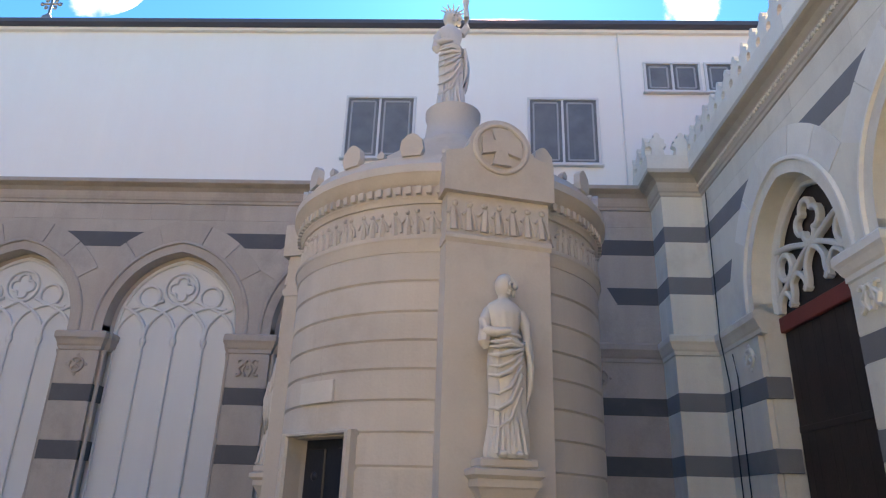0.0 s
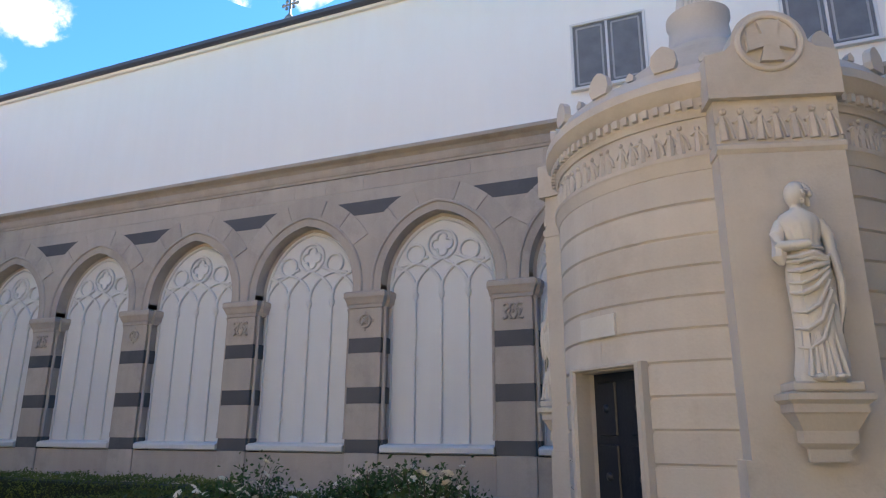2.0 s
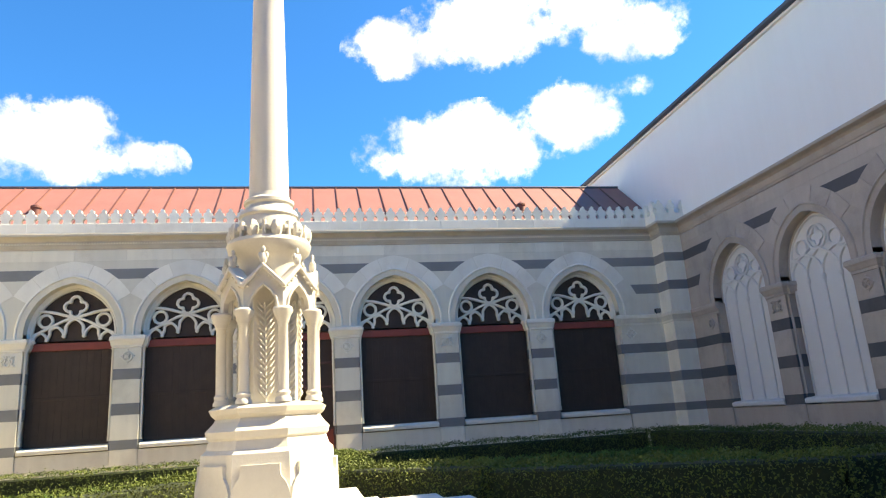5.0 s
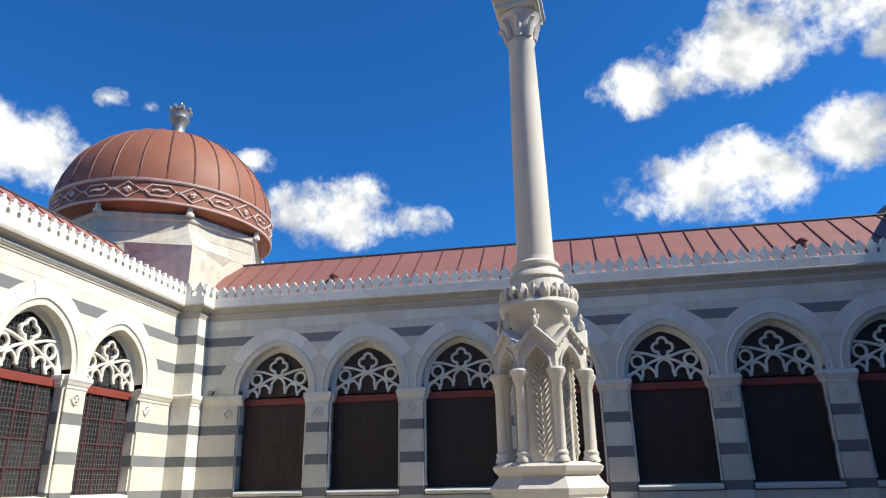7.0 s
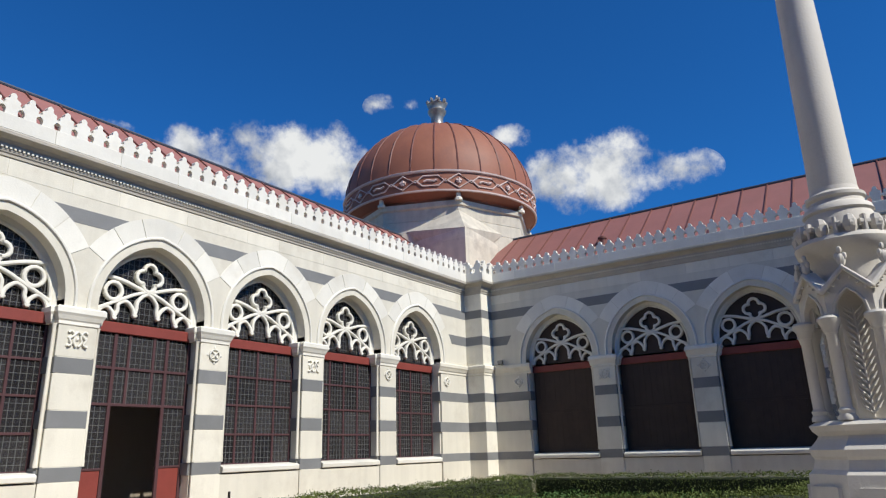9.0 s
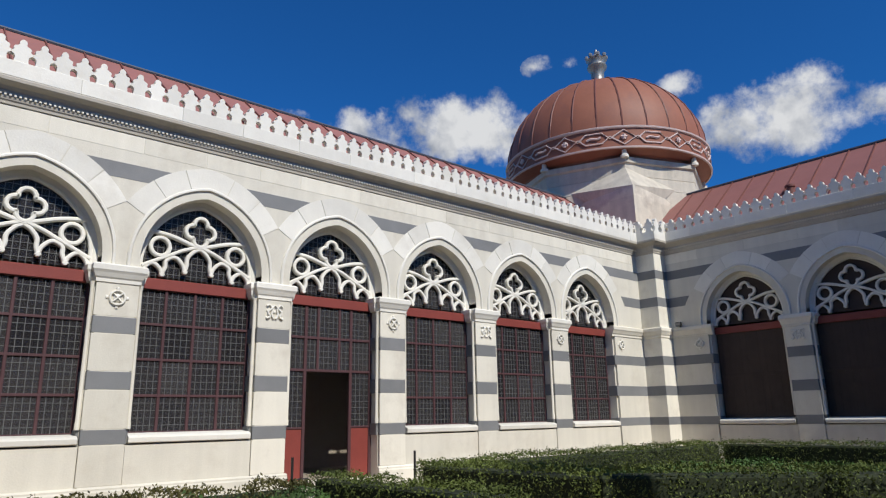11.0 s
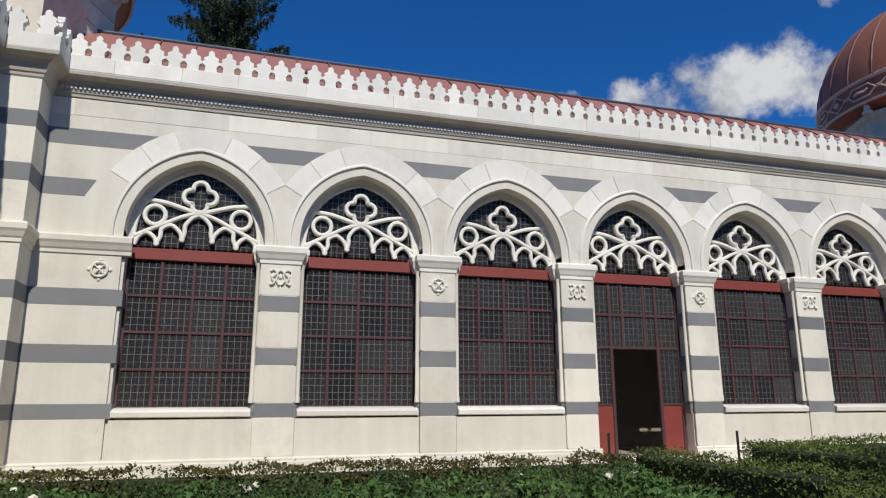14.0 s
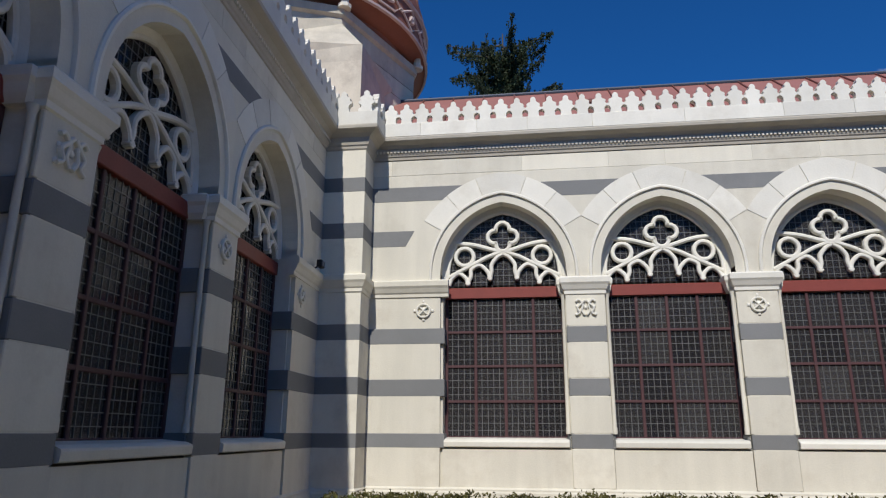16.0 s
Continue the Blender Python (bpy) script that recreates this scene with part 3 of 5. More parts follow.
    for i in range(n):
        d.box(u0 + .10 * i + .02, u0 + .10 * i + .07, .06, .135, 9.13, 9.19)
    if n:
        tagged(part("dentil_row", d, WHITE, trim), kind="stuff")
    if parapet:
        p = thing("parapet", Shape().box(u0, u1, .18, .34, 9.505, 9.85), MARBLE, "white pierced stone parapet with three-lobed merlons", "parapet", kind="structure", at=m)
        a = u0
        while a < u1 - .2:
            b = min(u1, a + rnd.uniform(1.3, 2.6))
            part("parapet_block", Shape().chamfer(a + .002, b - .002, .155, .36 + rnd.uniform(0, .006), 9.507, 9.90, .008), MARBLE, p)
            a = b
        pitch = BAY / 9.5
        n = int((u1 - u0) / pitch)
        for i in range(n):
            part("merlon", k["merlon"], None, p, at=shift(u0 + (u1 - u0 - n * pitch) / 2 + (i + .5) * pitch))
    return wall


MC, MB, MA, MD = frame_of((0, SOUTH), (1, 0, 0)), frame_of((WEST, 0), (0, -1, 0)), frame_of((0, NORTH), (-1, 0, 0)), frame_of((EAST, 0), Vector((EAST_N - EAST_S, NORTH - SOUTH, 0)).normalized())
BC = [.76 - BAY * i for i in range(7)]
BB = [-11.55 + BAY * i for i in range(7)]
BA = [7.8 + BAY * (i - 2) for i in range(7)]
BD = [11.625 - BAY * i for i in range(7)]
arcade("wall_south", MC, WEST, EAST_S, BC, "pale", "pale stone arcade wall with grey courses, in full sun", doors=(BC[3],))
arcade("wall_west", MB, -NORTH, -SOUTH, BB, "pale", "pale stone arcade wall with grey courses", doors=(BB[3],))
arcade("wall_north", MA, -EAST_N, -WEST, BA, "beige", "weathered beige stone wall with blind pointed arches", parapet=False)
arcade("wall_east", MD, SOUTH, NORTH, BD, "pale", "pale stone arcade wall with grey courses, in shade", doors=(BD[3],))


# corner piers, cut into the four corners of the court
def corner_pier(name, x, y, sx, sy, key, wide=.92, parapet=True):
    k = SH[key]
    w = .92
    x0, x1 = sorted((x - .05 * sx, x + wide * sx))
    y0, y1 = sorted((y - .05 * sy, y + w * sy))
    body = thing(name, Shape().box(x0, x1, y0, y1, -.3, 9.0), k["stone"], "striped square stone pier in the corner of the court", "pier", kind="structure")
    for z0, z1 in COURSES + UPPER:
        part("stone_course", Shape().chamfer(x0 - .006, x1 + .006, y0 - .006, y1 + .006, z0, z1, .012), k["grey"], body)
    part("capital", Shape().collar(x0, x1, y0, y1, [(.0, 5.10), (.03, 5.12), (.03, 5.20), (.06, 5.24), (.10, 5.34), (.135, 5.40), (.135, 5.52), (.10, 5.56), (-.1, 5.57)]), k["stone"], body)
    part("plinth", Shape().collar(x0, x1, y0, y1, [(.07, -.3), (.07, .36), (.05, .40), (.05, .44), (.0, .48)]), k["stone"], body)
    part("cornice", Shape().collar(x0, x1, y0, y1, [(.0, 8.92), (.03, 8.96), (.04, 9.02), (.07, 9.05), (.09, 9.12), (.11, 9.25), (.20, 9.33), (.31, 9.37), (.365, 9.40), (.375, 9.47), (.365, 9.50), (-.1, 9.505)]), WEATHERED if k["stone"] is WHITE else k["stone"], body)
    if parapet:
        a0, a1, b0, b1 = x0 - .36, x1 + .36, y0 - .36, y1 + .36
        part("parapet_base", Shape().box(a0, a1, b0, b1, 9.505, 9.86), MARBLE, body)
        for i in range(3):
            u = a0 + (a1 - a0) * (i + .5) / 3
            yy = b1 - .36 if sy > 0 else b0 + .36
            part("merlon", k["merlon"], None, body, at=frame_of((u, yy), (sy, 0, 0)))
            u = b0 + (b1 - b0) * (i + .5) / 3
            xx = a1 - .36 if sx > 0 else a0 + .36
            part("merlon", k["merlon"], None, body, at=frame_of((xx, u), (0, -sx, 0)))


corner_pier("pier_south_west", WEST, SOUTH, 1, 1, "pale")
corner_pier("pier_south_east", EAST_S, SOUTH, -1, 1, "pale", 1.08)
corner_pier("pier_north_west", WEST, NORTH, 1, -1, "pale")
corner_pier("pier_north_east", EAST_N, NORTH, -1, -1, "pale", .94)


# ---- windows and doors in the openings ----
def glazing(v=-.48):
    """Meshes of a leaded window: red frame, lead net, glass, arched head."""
    fr = Shape().chamfer(-1.52, 1.52, v - .05, v + .09, 5.13, 5.42, .015)
    beam = fr.mesh("beam", RED)
    rows, cols = [1.62 + .8775 * i for i in range(5)], [-1.5 + .75 * i for i in range(5)]
    f = Shape()
    for u in cols:
        f.chamfer(u - .038, u + .038, v - .03, v + .04, 1.62, 5.13, .012)
    for z in rows[:-1]:
        f.chamfer(-1.5, 1.5, v - .028, v + .036, z - .035 + (.035 if z < 1.7 else 0), z + .035, .012)
    frame_mesh = f.mesh("window_frame", DARKRED)
    lead = Shape()
    for a, b in zip(cols, cols[1:]):
        for i in range(1, 5):
            u = a + (b - a) * i / 5
            lead.box(u - .007, u + .007, v - .004, v + .012, 1.65, 5.13)
    for a, b in zip(rows, rows[1:]):
        for i in range(1, 5):
            z = a + (b - a) * i / 5
            lead.box(-1.5, 1.5, v - .003, v + .011, z - .007, z + .007)
    lead_mesh = lead.mesh("lead_net", LEAD)
    pane = Shape().box(-.34, .34, v - .004, v - .001, -.42, .42).mesh("pane", GLASS)
    h = Shape().slab(arch(-.02, 10), v - .052, v - .049).mesh("head_pane", GLASS)
    hl = Shape()
    for i in range(-9, 10):
        u = i * .15
        z = CEN + math.sqrt(max(0, RAD ** 2 - (abs(u) + LEAN) ** 2))
        hl.box(u - .007, u + .007, v - .045, v - .03, 5.42, z)
    for i in range(1, 12):
        z = 5.42 + i * .17
        if z > SPRING:
            w = arch_u(0, z)
            if w > .1:
                hl.box(-w, w, v - .046, v - .031, z - .007, z + .007)
    return beam, frame_mesh, lead_mesh, pane, h, hl.mesh("head_lead", LEAD), rows, cols


BEAM, WFRAME, WLEAD, WPANE, HPANE, HLEAD, ROWS, COLS = glazing()


def leaded_window(name, m, u, v=-.48):
    w = thing(name, None, None, "leaded glass window in a dull red frame under stone tracery", "window", "windows of the arcade", "structure", at=m @ shift(u))
    part("window_frame", WFRAME, None, w)
    part("beam", BEAM, None, w, "red painted beam")
    part("lead_net", WLEAD, None, w)
    for a, b in zip(COLS, COLS[1:]):
        for c, d in zip(ROWS, ROWS[1:]):
            part("pane", WPANE, None, w, at=shift((a + b) / 2, 0, (c + d) / 2))
    part("head_pane", HPANE, None, w)
    part("head_lead", HLEAD, None, w)
    part("tracery", TRACERY, None, w, "white carved stone tracery")
    return w


BOARDS = Shape()
for i in range(12):
    BOARDS.chamfer(-1.5 + .25 * i + .001, -1.5 + .25 * i + .249, -.52, -.475 + .002 * (i % 3), 1.62, 5.13, .003)
BOARDS = BOARDS.mesh("boarding", BOARD)
BHEAD = Shape().slab(arch(-.02, 10), -.56, -.53).mesh("head_board", BOARD)
BRAIL = Shape().chamfer(-1.5, 1.5, -.5, -.455, 3.3, 3.42, .01).chamfer(-1.5, 1.5, -.5, -.455, 1.62, 1.76, .01).mesh("rail", BOARD)


def boarded_window(name, m, u):
    w = thing(name, None, None, "pointed window closed with dark brown boards under tracery", "window", "boarded windows", "structure", at=m @ shift(u))
    part("boarding", BOARDS, None, w)
    part("rail", BRAIL, None, w)
    part("beam", BEAM, None, w, "red painted beam")
    part("head_board", BHEAD, None, w)
    part("tracery", TRACERY, None, w, "white carved stone tracery")
    return w


def glazed_door(name, m, u, boarded=False, v=-.48):
    """The middle opening: an open doorway between red panels and leaded lights."""
    w = thing(name, None, None, "open doorway with red panels under a leaded light", "door", kind="structure", at=m @ shift(u))
    part("beam", BEAM, None, w, "red painted beam")
    part("tracery", TRACERY, None, w, "white carved stone tracery")
    part("head_pane", BHEAD if boarded else HPANE, None, w)
    f = Shape()
    for x in (-1.5, -.78, .78, 1.5):
        f.chamfer(x - .05, x + .05, v - .035, v + .045, 0.2, 5.13, .012)
    for x in (-.37, .37):
        f.chamfer(x - .04, x + .04, v - .03, v + .04, 3.2, 5.13, .012)
    for z in (3.25, 4.2):
        f.chamfer(-1.5, 1.5, v - .03, v + .038, z - .04, z + .04, .012)
    for x in (-1, 1):
        f.chamfer(min(x * .78, x * 1.5), max(x * .78, x * 1.5), v - .03, v + .037, 1.6, 1.66, .01)
    part("door_frame", f, DARKRED, w)
    for x in (-1.14, 1.14):
        part("door_panel", Shape().chamfer(x - .32, x + .32, v - .02, v + .02, .2, 1.6, .02), RED, w, "red painted lower panel")
        part("pane", Shape().box(x - .31, x + .31, v - .004, v - .001, 1.66, 3.21), BOARD if boarded else GLASS, w)
    part("fanlight", Shape().box(-1.45, 1.45, v - .004, v - .001, 3.29, 5.13), BOARD if boarded else GLASS, w)
    if not boarded:
        part("head_lead", HLEAD, None, w)
        lead = Shape()
        for i in range(-9, 10):
            lead.box(i * .155 - .007, i * .155 + .007, v - .003, v + .012, 3.29, 5.13)
        for i in range(1, 11):
            lead.box(-1.45, 1.45, v - .003, v + .011, 3.29 + i * .175, 3.304 + i * .175)
        for x in (-1.14, 1.14):
            for i in range(-1, 2):
                lead.box(x + i * .155 - .007, x + i * .155 + .007, v - .003, v + .012, 1.66, 3.2)
            for i in range(1, 9):
                lead.box(x - .31, x + .31, v - .003, v + .011, 1.66 + i * .175, 1.674 + i * .175)
        part("lead_net", lead, LEAD, w)
    part("threshold", Shape().chamfer(-1.5, 1.5, -.6, .05, -.3, .2, .02), WHITE, w)
    return w


n = 0
for i, u in enumerate(BC):
    n += 1
    glazed_door("door_south", MC, u) if i == 3 else leaded_window(f"window_{n}", MC, u)
for i, u in enumerate(BB):
    n += 1
    glazed_door("door_west", MB, u, True) if i == 3 else boarded_window(f"window_{n}", MB, u)
for i, u in enumerate(BD):
    n += 1
    if i == 3:
        glazed_door("door_east", MD, u, True)
    elif i < 3:
        boarded_window(f"window_{n}", MD, u)
    else:
        leaded_window(f"window_{n}", MD, u)
BLINDBACK = Shape().strip([(a, 1.5) for a, z in arch(.11, 12)], arch(.11, 12), -.56, -.40).mesh("panel", PANEL)
for u in BA:
    n += 1
    w = thing(f"window_{n}", None, None, "blind pointed window filled with white painted panel and tracery", "window", "blind windows", "structure", at=MA @ shift(u))
    part("panel", BLINDBACK, None, w)
    part("blind_tracery", BLIND, None, w)

# ---- galleries behind the arcades, and roofs ----
RIDGE_V, RIDGE_Z, EAVE_Z = -4.3, 13.0, 9.62


def gallery(tag, m, u0, u1, label):
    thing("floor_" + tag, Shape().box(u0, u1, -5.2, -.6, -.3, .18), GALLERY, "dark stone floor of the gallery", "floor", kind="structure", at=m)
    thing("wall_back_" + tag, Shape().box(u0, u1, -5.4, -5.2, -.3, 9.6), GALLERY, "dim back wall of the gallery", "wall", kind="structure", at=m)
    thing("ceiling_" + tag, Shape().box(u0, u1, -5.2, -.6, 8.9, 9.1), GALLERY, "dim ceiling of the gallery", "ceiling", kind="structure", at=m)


gallery("south", MC, WEST - 1, EAST + 1, "")
gallery("west", MB, -NORTH, -SOUTH + 1, "")
gallery("east", MD, SOUTH - 1, NORTH, "")


def gable_roof(name, m, u0, u1, vents=()):
    s = Shape().rings([[(u, -.15, EAVE_Z), (u, RIDGE_V, RIDGE_Z), (u, 2 * RIDGE_V + .15, EAVE_Z), (u, 2 * RIDGE_V + .15, EAVE_Z - .15), (u, RIDGE_V, RIDGE_Z - .2), (u, -.15, EAVE_Z - .15)] for u in (u0, u1)])
    r = thing(name, s, ROOF, "terracotta red sheet metal roof with standing seams", "roof", kind="structure", at=m)
    t = Vector((RIDGE_V + .15, RIDGE_Z - EAVE_Z))
    seam = Shape().add([(-.025, -.15, EAVE_Z + .0), (.025, -.15, EAVE_Z), (.025, RIDGE_V, RIDGE_Z), (-.025, RIDGE_V, RIDGE_Z),
                        (-.02, -.11, EAVE_Z + .055), (.02, -.11, EAVE_Z + .055), (.02, RIDGE_V, RIDGE_Z + .06), (-.02, RIDGE_V, RIDGE_Z + .06)],
                       [(4, 5, 6, 7), (0, 1, 5, 4), (1, 2, 6, 5), (3, 0, 4, 7), (2, 3, 7, 6)]).mesh("seam", SEAM)
    k = int((u1 - u0) / 1.08)
    for i in range(1, k + 1):
        part("seam", seam, None, r, at=shift(u0 + (u1 - u0) * i / (k + 1)))
    part("ridge_cap", Shape().tube([(u0, RIDGE_V, RIDGE_Z + .03), (u1, RIDGE_V, RIDGE_Z + .03)], .07, 8), GUTTER, r)
    for u in vents:
        f = .42
        v, z = -.15 + t.x * f, EAVE_Z + t.y * f
        p = part("roof_vent", Shape().lathe([(.16, z - .2), (.16, z + .22), (.21, z + .22), (.21, z + .30), (.05, z + .42)], 14, u, v), SEAM, r, "dark round roof vent", True)
    return r


gable_roof("roof_west", MB, -NORTH + .02, 17.9, (-9.8, 11.2))
gable_roof("roof_south", MC, WEST - .6, EAST + .6, (-1.9,))
gable_roof("roof_east", MD, SOUTH - .6, NORTH - .02)

# ---- north building: white rendered upper wall with small windows ----
nb = thing("wall_north_upper", Shape().box(-48, 22, .35 + NORTH - .25, NORTH + 1.2, 9.5, 14.5), PLASTER, "smooth white rendered wall above the stone arcade", "wall", kind="structure")
part("wall_return", Shape().box(-48, 22, NORTH + 1.2, NORTH + 9, 0, 14.4), PLASTER, nb)
eave = thing("eave_trim", Shape().moulding([(-.4, 14.42), (.12, 14.42), (.14, 14.50), (-.4, 14.5)], -22, 48), PLASTER, "pale moulding under the eave", "trim", kind="structure", at=frame_of((0, NORTH + .1), (-1, 0, 0)))
part("gutter", Shape().moulding([(-.4, 14.5), (.22, 14.5), (.30, 14.56), (.32, 14.66), (.26, 14.72), (-.4, 14.8)], -22, 48), GUTTER, eave, "dark slate blue gutter")
part("roof_slope", Shape().moulding([(-.3, 14.7), (.2, 14.72), (-8, 16.0), (-8, 15.8)], -22, 48), GUTTER, eave)


def upper_window(x0, x1, z0, z1, split):
    w = thing("upper_window", None, None, "white metal window with an inner blind in a rendered wall", "window", "upper windows", at=shift((x0 + x1) / 2, NORTH + .1, z0))
    a, h = (x1 - x0) / 2, z1 - z0
    f = Shape()
    for x in (-a, a):
        f.chamfer(x - .035, x + .035, -.07, .12, 0, h, .008)
    for z in (0, h):
        f.chamfer(-a - .035, a + .035, -.075, .12, z - .035, z + .035, .008)
    f.chamfer(split - .03, split + .03, -.06, .1, 0, h, .008)
    part("window_frame", f, PANEL, w)
    part("pane", Shape().box(-a, split, -.02, -.012, 0, h), UPPERGLASS, w)
    part("pane", Shape().box(split, a, -.022, -.014, 0, h), UPPERGLASS, w)
    for x0, x1 in ((-a, split), (split, a)):
        g = Shape()
        for x in (x0 + .13, x1 - .13):
            g.chamfer(x - .025, x + .025, -.035, .0, .12, h - .12, .006)
        for z in (.12, h - .12):
            g.chamfer(x0 + .13, x1 - .13, -.034, .0, z - .025, z + .025, .006)
        part("inner_sash", g, SASH, w)
    part("sill", Shape().chamfer(-a - .08, a + .08, -.13, .02, -.08, -.03, .01), PANEL, w)
    return w


SASH = material("grey_sash", (.34, .34, .33), .6, spread=.1)
UPPERGLASS = material("dull_window_glass", (.17, .17, .17), .12, spread=.3, grain=2, fine=90, bump=0)
upper_window(-4.0, -2.16, 10.42, 12.27, -.02)
upper_window(.92, 2.76, 10.3, 12.27, -.02)
upper_window(4.1, 5.58, 12.55, 13.45, 0)
upper_window(5.75, 7.2, 12.55, 13.45, 0)
pipe = thing("drain_pipe", Shape().tube([(3.42, NORTH + .05, 9.6), (3.42, NORTH + .05, 14.45)], .02, 8), PANEL, "thin white pipe down the rendered wall", "pipe")
cr = Shape().lathe([(.16, 14.7), (.10, 14.85), (.06, 15.0), (.10, 15.08), (.17, 15.2), (.17, 15.3), (.08, 15.42), (.04, 15.5), (.04, 16.2), (.02, 16.3)], 12, -13.5, NORTH + .6)
for a in ((-.28, 15.85, .28, 15.85), (0, 15.5, 0, 16.25)):
    cr.tube([(-13.5 + a[0], NORTH + .6, a[1]), (-13.5 + a[2], NORTH + .6, a[3])], .035, 6)
for dx, z in ((-.28, 15.85), (.28, 15.85), (0, 16.25), (-.14, 15.98), (.14, 15.98), (-.14, 15.72), (.14, 15.72)):
    cr.blob((-13.5 + dx, NORTH + .6, z), .075, 6, 4, (1, .5, 1))
thing("roof_cross", cr, METAL, "wrought metal cross on a ball above the eave", "cross", smooth=True)


# ---- domed pavilions over the southern corners ----
def pavilion(name, x, y, sx):
    p = thing(name, None, None, "corner pavilion with an octagonal stone drum and a brown-red sheet dome", "pavilion", "domed pavilions", at=pose(x, y, 0))
    h, r8, up = 4.85, 5.5, shift(0, 0, .5)
    part("tower", Shape().box(-h, h, -h, h, 0, 12.25), DRUM, p)
    t8 = 0.0
    for q in range(4):
        c, s = math.cos(q * math.pi / 2), math.sin(q * math.pi / 2)
        d = r8 * .7071
        # corner broach: a low square block, then two slopes that run up to the edge of the drum
        for name, pts, fs in (("corner_block", [(h, h, 12.25), (h, .9, 12.25), (.9, h, 12.25), (2, 2, 12.25), (h, h, 12.78), (h, 2.0, 12.6), (2.0, h, 12.6), (2, 2, 12.78)],
                               [(0, 1, 5, 4), (0, 4, 6, 2), (1, 3, 7, 5), (3, 2, 6, 7), (4, 5, 7, 6), (0, 2, 3, 1)]),
                              ("broach_stone", [(h - .004, h - .004, 12.76), (h - .004, 2.0, 12.58), (2.0, h - .004, 12.58), (d - .02, d - .02, 14.2), (r8 - .5, 1.2, 13.2), (1.2, r8 - .5, 13.2), (2, 2, 12.58)],
                               [(0, 1, 4, 3), (0, 3, 5, 2), (1, 6, 4), (2, 5, 6), (3, 4, 6, 5), (0, 2, 6, 1)])):
            part(name, Shape().add([(a * c - b * s, a * s + b * c, z) for a, b, z in pts], fs), DRUM, p)
    # drum in ashlar courses
    for i, (z0, z1) in enumerate(((12.1, 13.09), (13.1, 13.74), (13.75, 14.39))):
        part("drum_course", Shape().lathe([(r8, z0), (r8, z1 - .02), (r8 - .02, z1)], 8), DRUM, p)
    part("drum_cornice", Shape().lathe([(r8, 14.38), (r8 + .12, 14.45), (r8 + .12, 14.72), (r8 - .1, 14.8)], 8), DRUM, p)
    part("dome_base", Shape().lathe([(5.0, 14.1), (5.1, 14.25), (5.2, 14.4), (5.45, 14.45), (5.6, 14.55), (5.86, 14.62)], 64), DOMERED, p, smooth=True, at=up)
    part("ornament_band", Shape().lathe([(5.84, 14.6), (5.84, 15.75)], 64, cap=False), DOMERED, p, smooth=True, at=up)
    R, z0 = 5.80, 16.3
    prof = [(R * math.cos(a), z0 + 5.0 * math.sin(a)) for a in (math.radians(90) * i / 20 for i in range(20))] + [(.25, z0 + 5.0)]
    dome = part("dome", Shape().lathe(prof, 72), DOMERED, p, smooth=True)
    for k in range(28):
        a = 2 * math.pi * (k + .5) / 28
        part("seam", Shape().tube([(r * math.cos(a), r * math.sin(a), z + .02) for r, z in prof[:-1:2] + [prof[-1]]], .05, 5), SEAM, dome)
    part("band_rim", Shape().lathe([(5.84, 15.68), (5.93, 15.72), (5.95, 15.8), (5.84, 15.86)], 64, cap=False), TRIM, p, smooth=True, at=up)
    part("band_rim", Shape().lathe([(5.84, 14.58), (5.93, 14.60), (5.94, 14.68), (5.84, 14.72)], 64, cap=False), TRIM, p, smooth=True, at=up)

    def on(a, z, out=.03):
        return ((5.84 + out) * math.cos(a), (5.84 + out) * math.sin(a), z)

    steps = 12
    for k in range(steps):
        a = 2 * math.pi * (k + .5) / steps
        w = 2 * math.pi / steps
        s = Shape()
        s.tube([on(a + d * w, z) for d, z in ((-.20, 15.2), (0, 15.6), (.20, 15.2), (0, 14.8), (-.20, 15.2))], .045, 5)
        s.tube([on(a - .05 * w, 15.2), on(a + .05 * w, 15.2)], .09, 5).tube([on(a, 15.06), on(a, 15.34)], .09, 5)
        part("lozenge", s, TRIM, p, at=up)
        s = Shape()
        b = a + .5 * w
        s.tube([on(b + d * w, z) for d, z in ((-.24, 15.2), (-.14, 15.48), (.14, 15.48), (.24, 15.2), (.14, 14.92), (-.14, 14.92), (-.24, 15.2))], .045, 5)
        s.tube([on(b + d * w, 15.2 + .06 * math.sin(d * 60)) for d in (-.12, -.06, 0, .06, .12)], .06, 5)
        part("cartouche", s, TRIM, p, at=up)
        for d in (-.27, .27):
            part("roundel", Shape().tube([on(b + d * w + .012 * math.cos(t), 15.2 + .07 * math.sin(t)) for t in (i * math.pi / 3 for i in range(7))], .03, 5), TRIM, p, at=up)
    for k in range(8):
        a = t8 + 2 * math.pi * k / 8
        part("post", Shape().lathe([(.22, 14.15), (.22, 14.28), (.14, 14.34), (.12, 14.68), (.20, 14.74), (.18, 14.9), (.05, 15.0)], 8, (r8 + .12) * math.cos(a), (r8 + .12) * math.sin(a)), WHITE, p, smooth=True, at=up)
    fin = Shape().lathe([(.85, 21.2), (.7, 21.38), (.54, 21.5), (.47, 21.64), (.38, 21.85), (.41, 22.25), (.55, 22.4), (.62, 22.55), (.53, 22.62), (.53, 22.76), (.65, 22.92), (.5, 23.0), (.32, 23.13), (.12, 23.28), (.07, 23.5)], 16)
    for k in range(8):
        a = 2 * math.pi * k / 8
        fin.blob((.60 * math.cos(a), .60 * math.sin(a), 23.06), .125, 6, 4)
    fin.v = [(x, y, 21.2 + (z - 21.2) * 1.25) for x, y, z in fin.v]
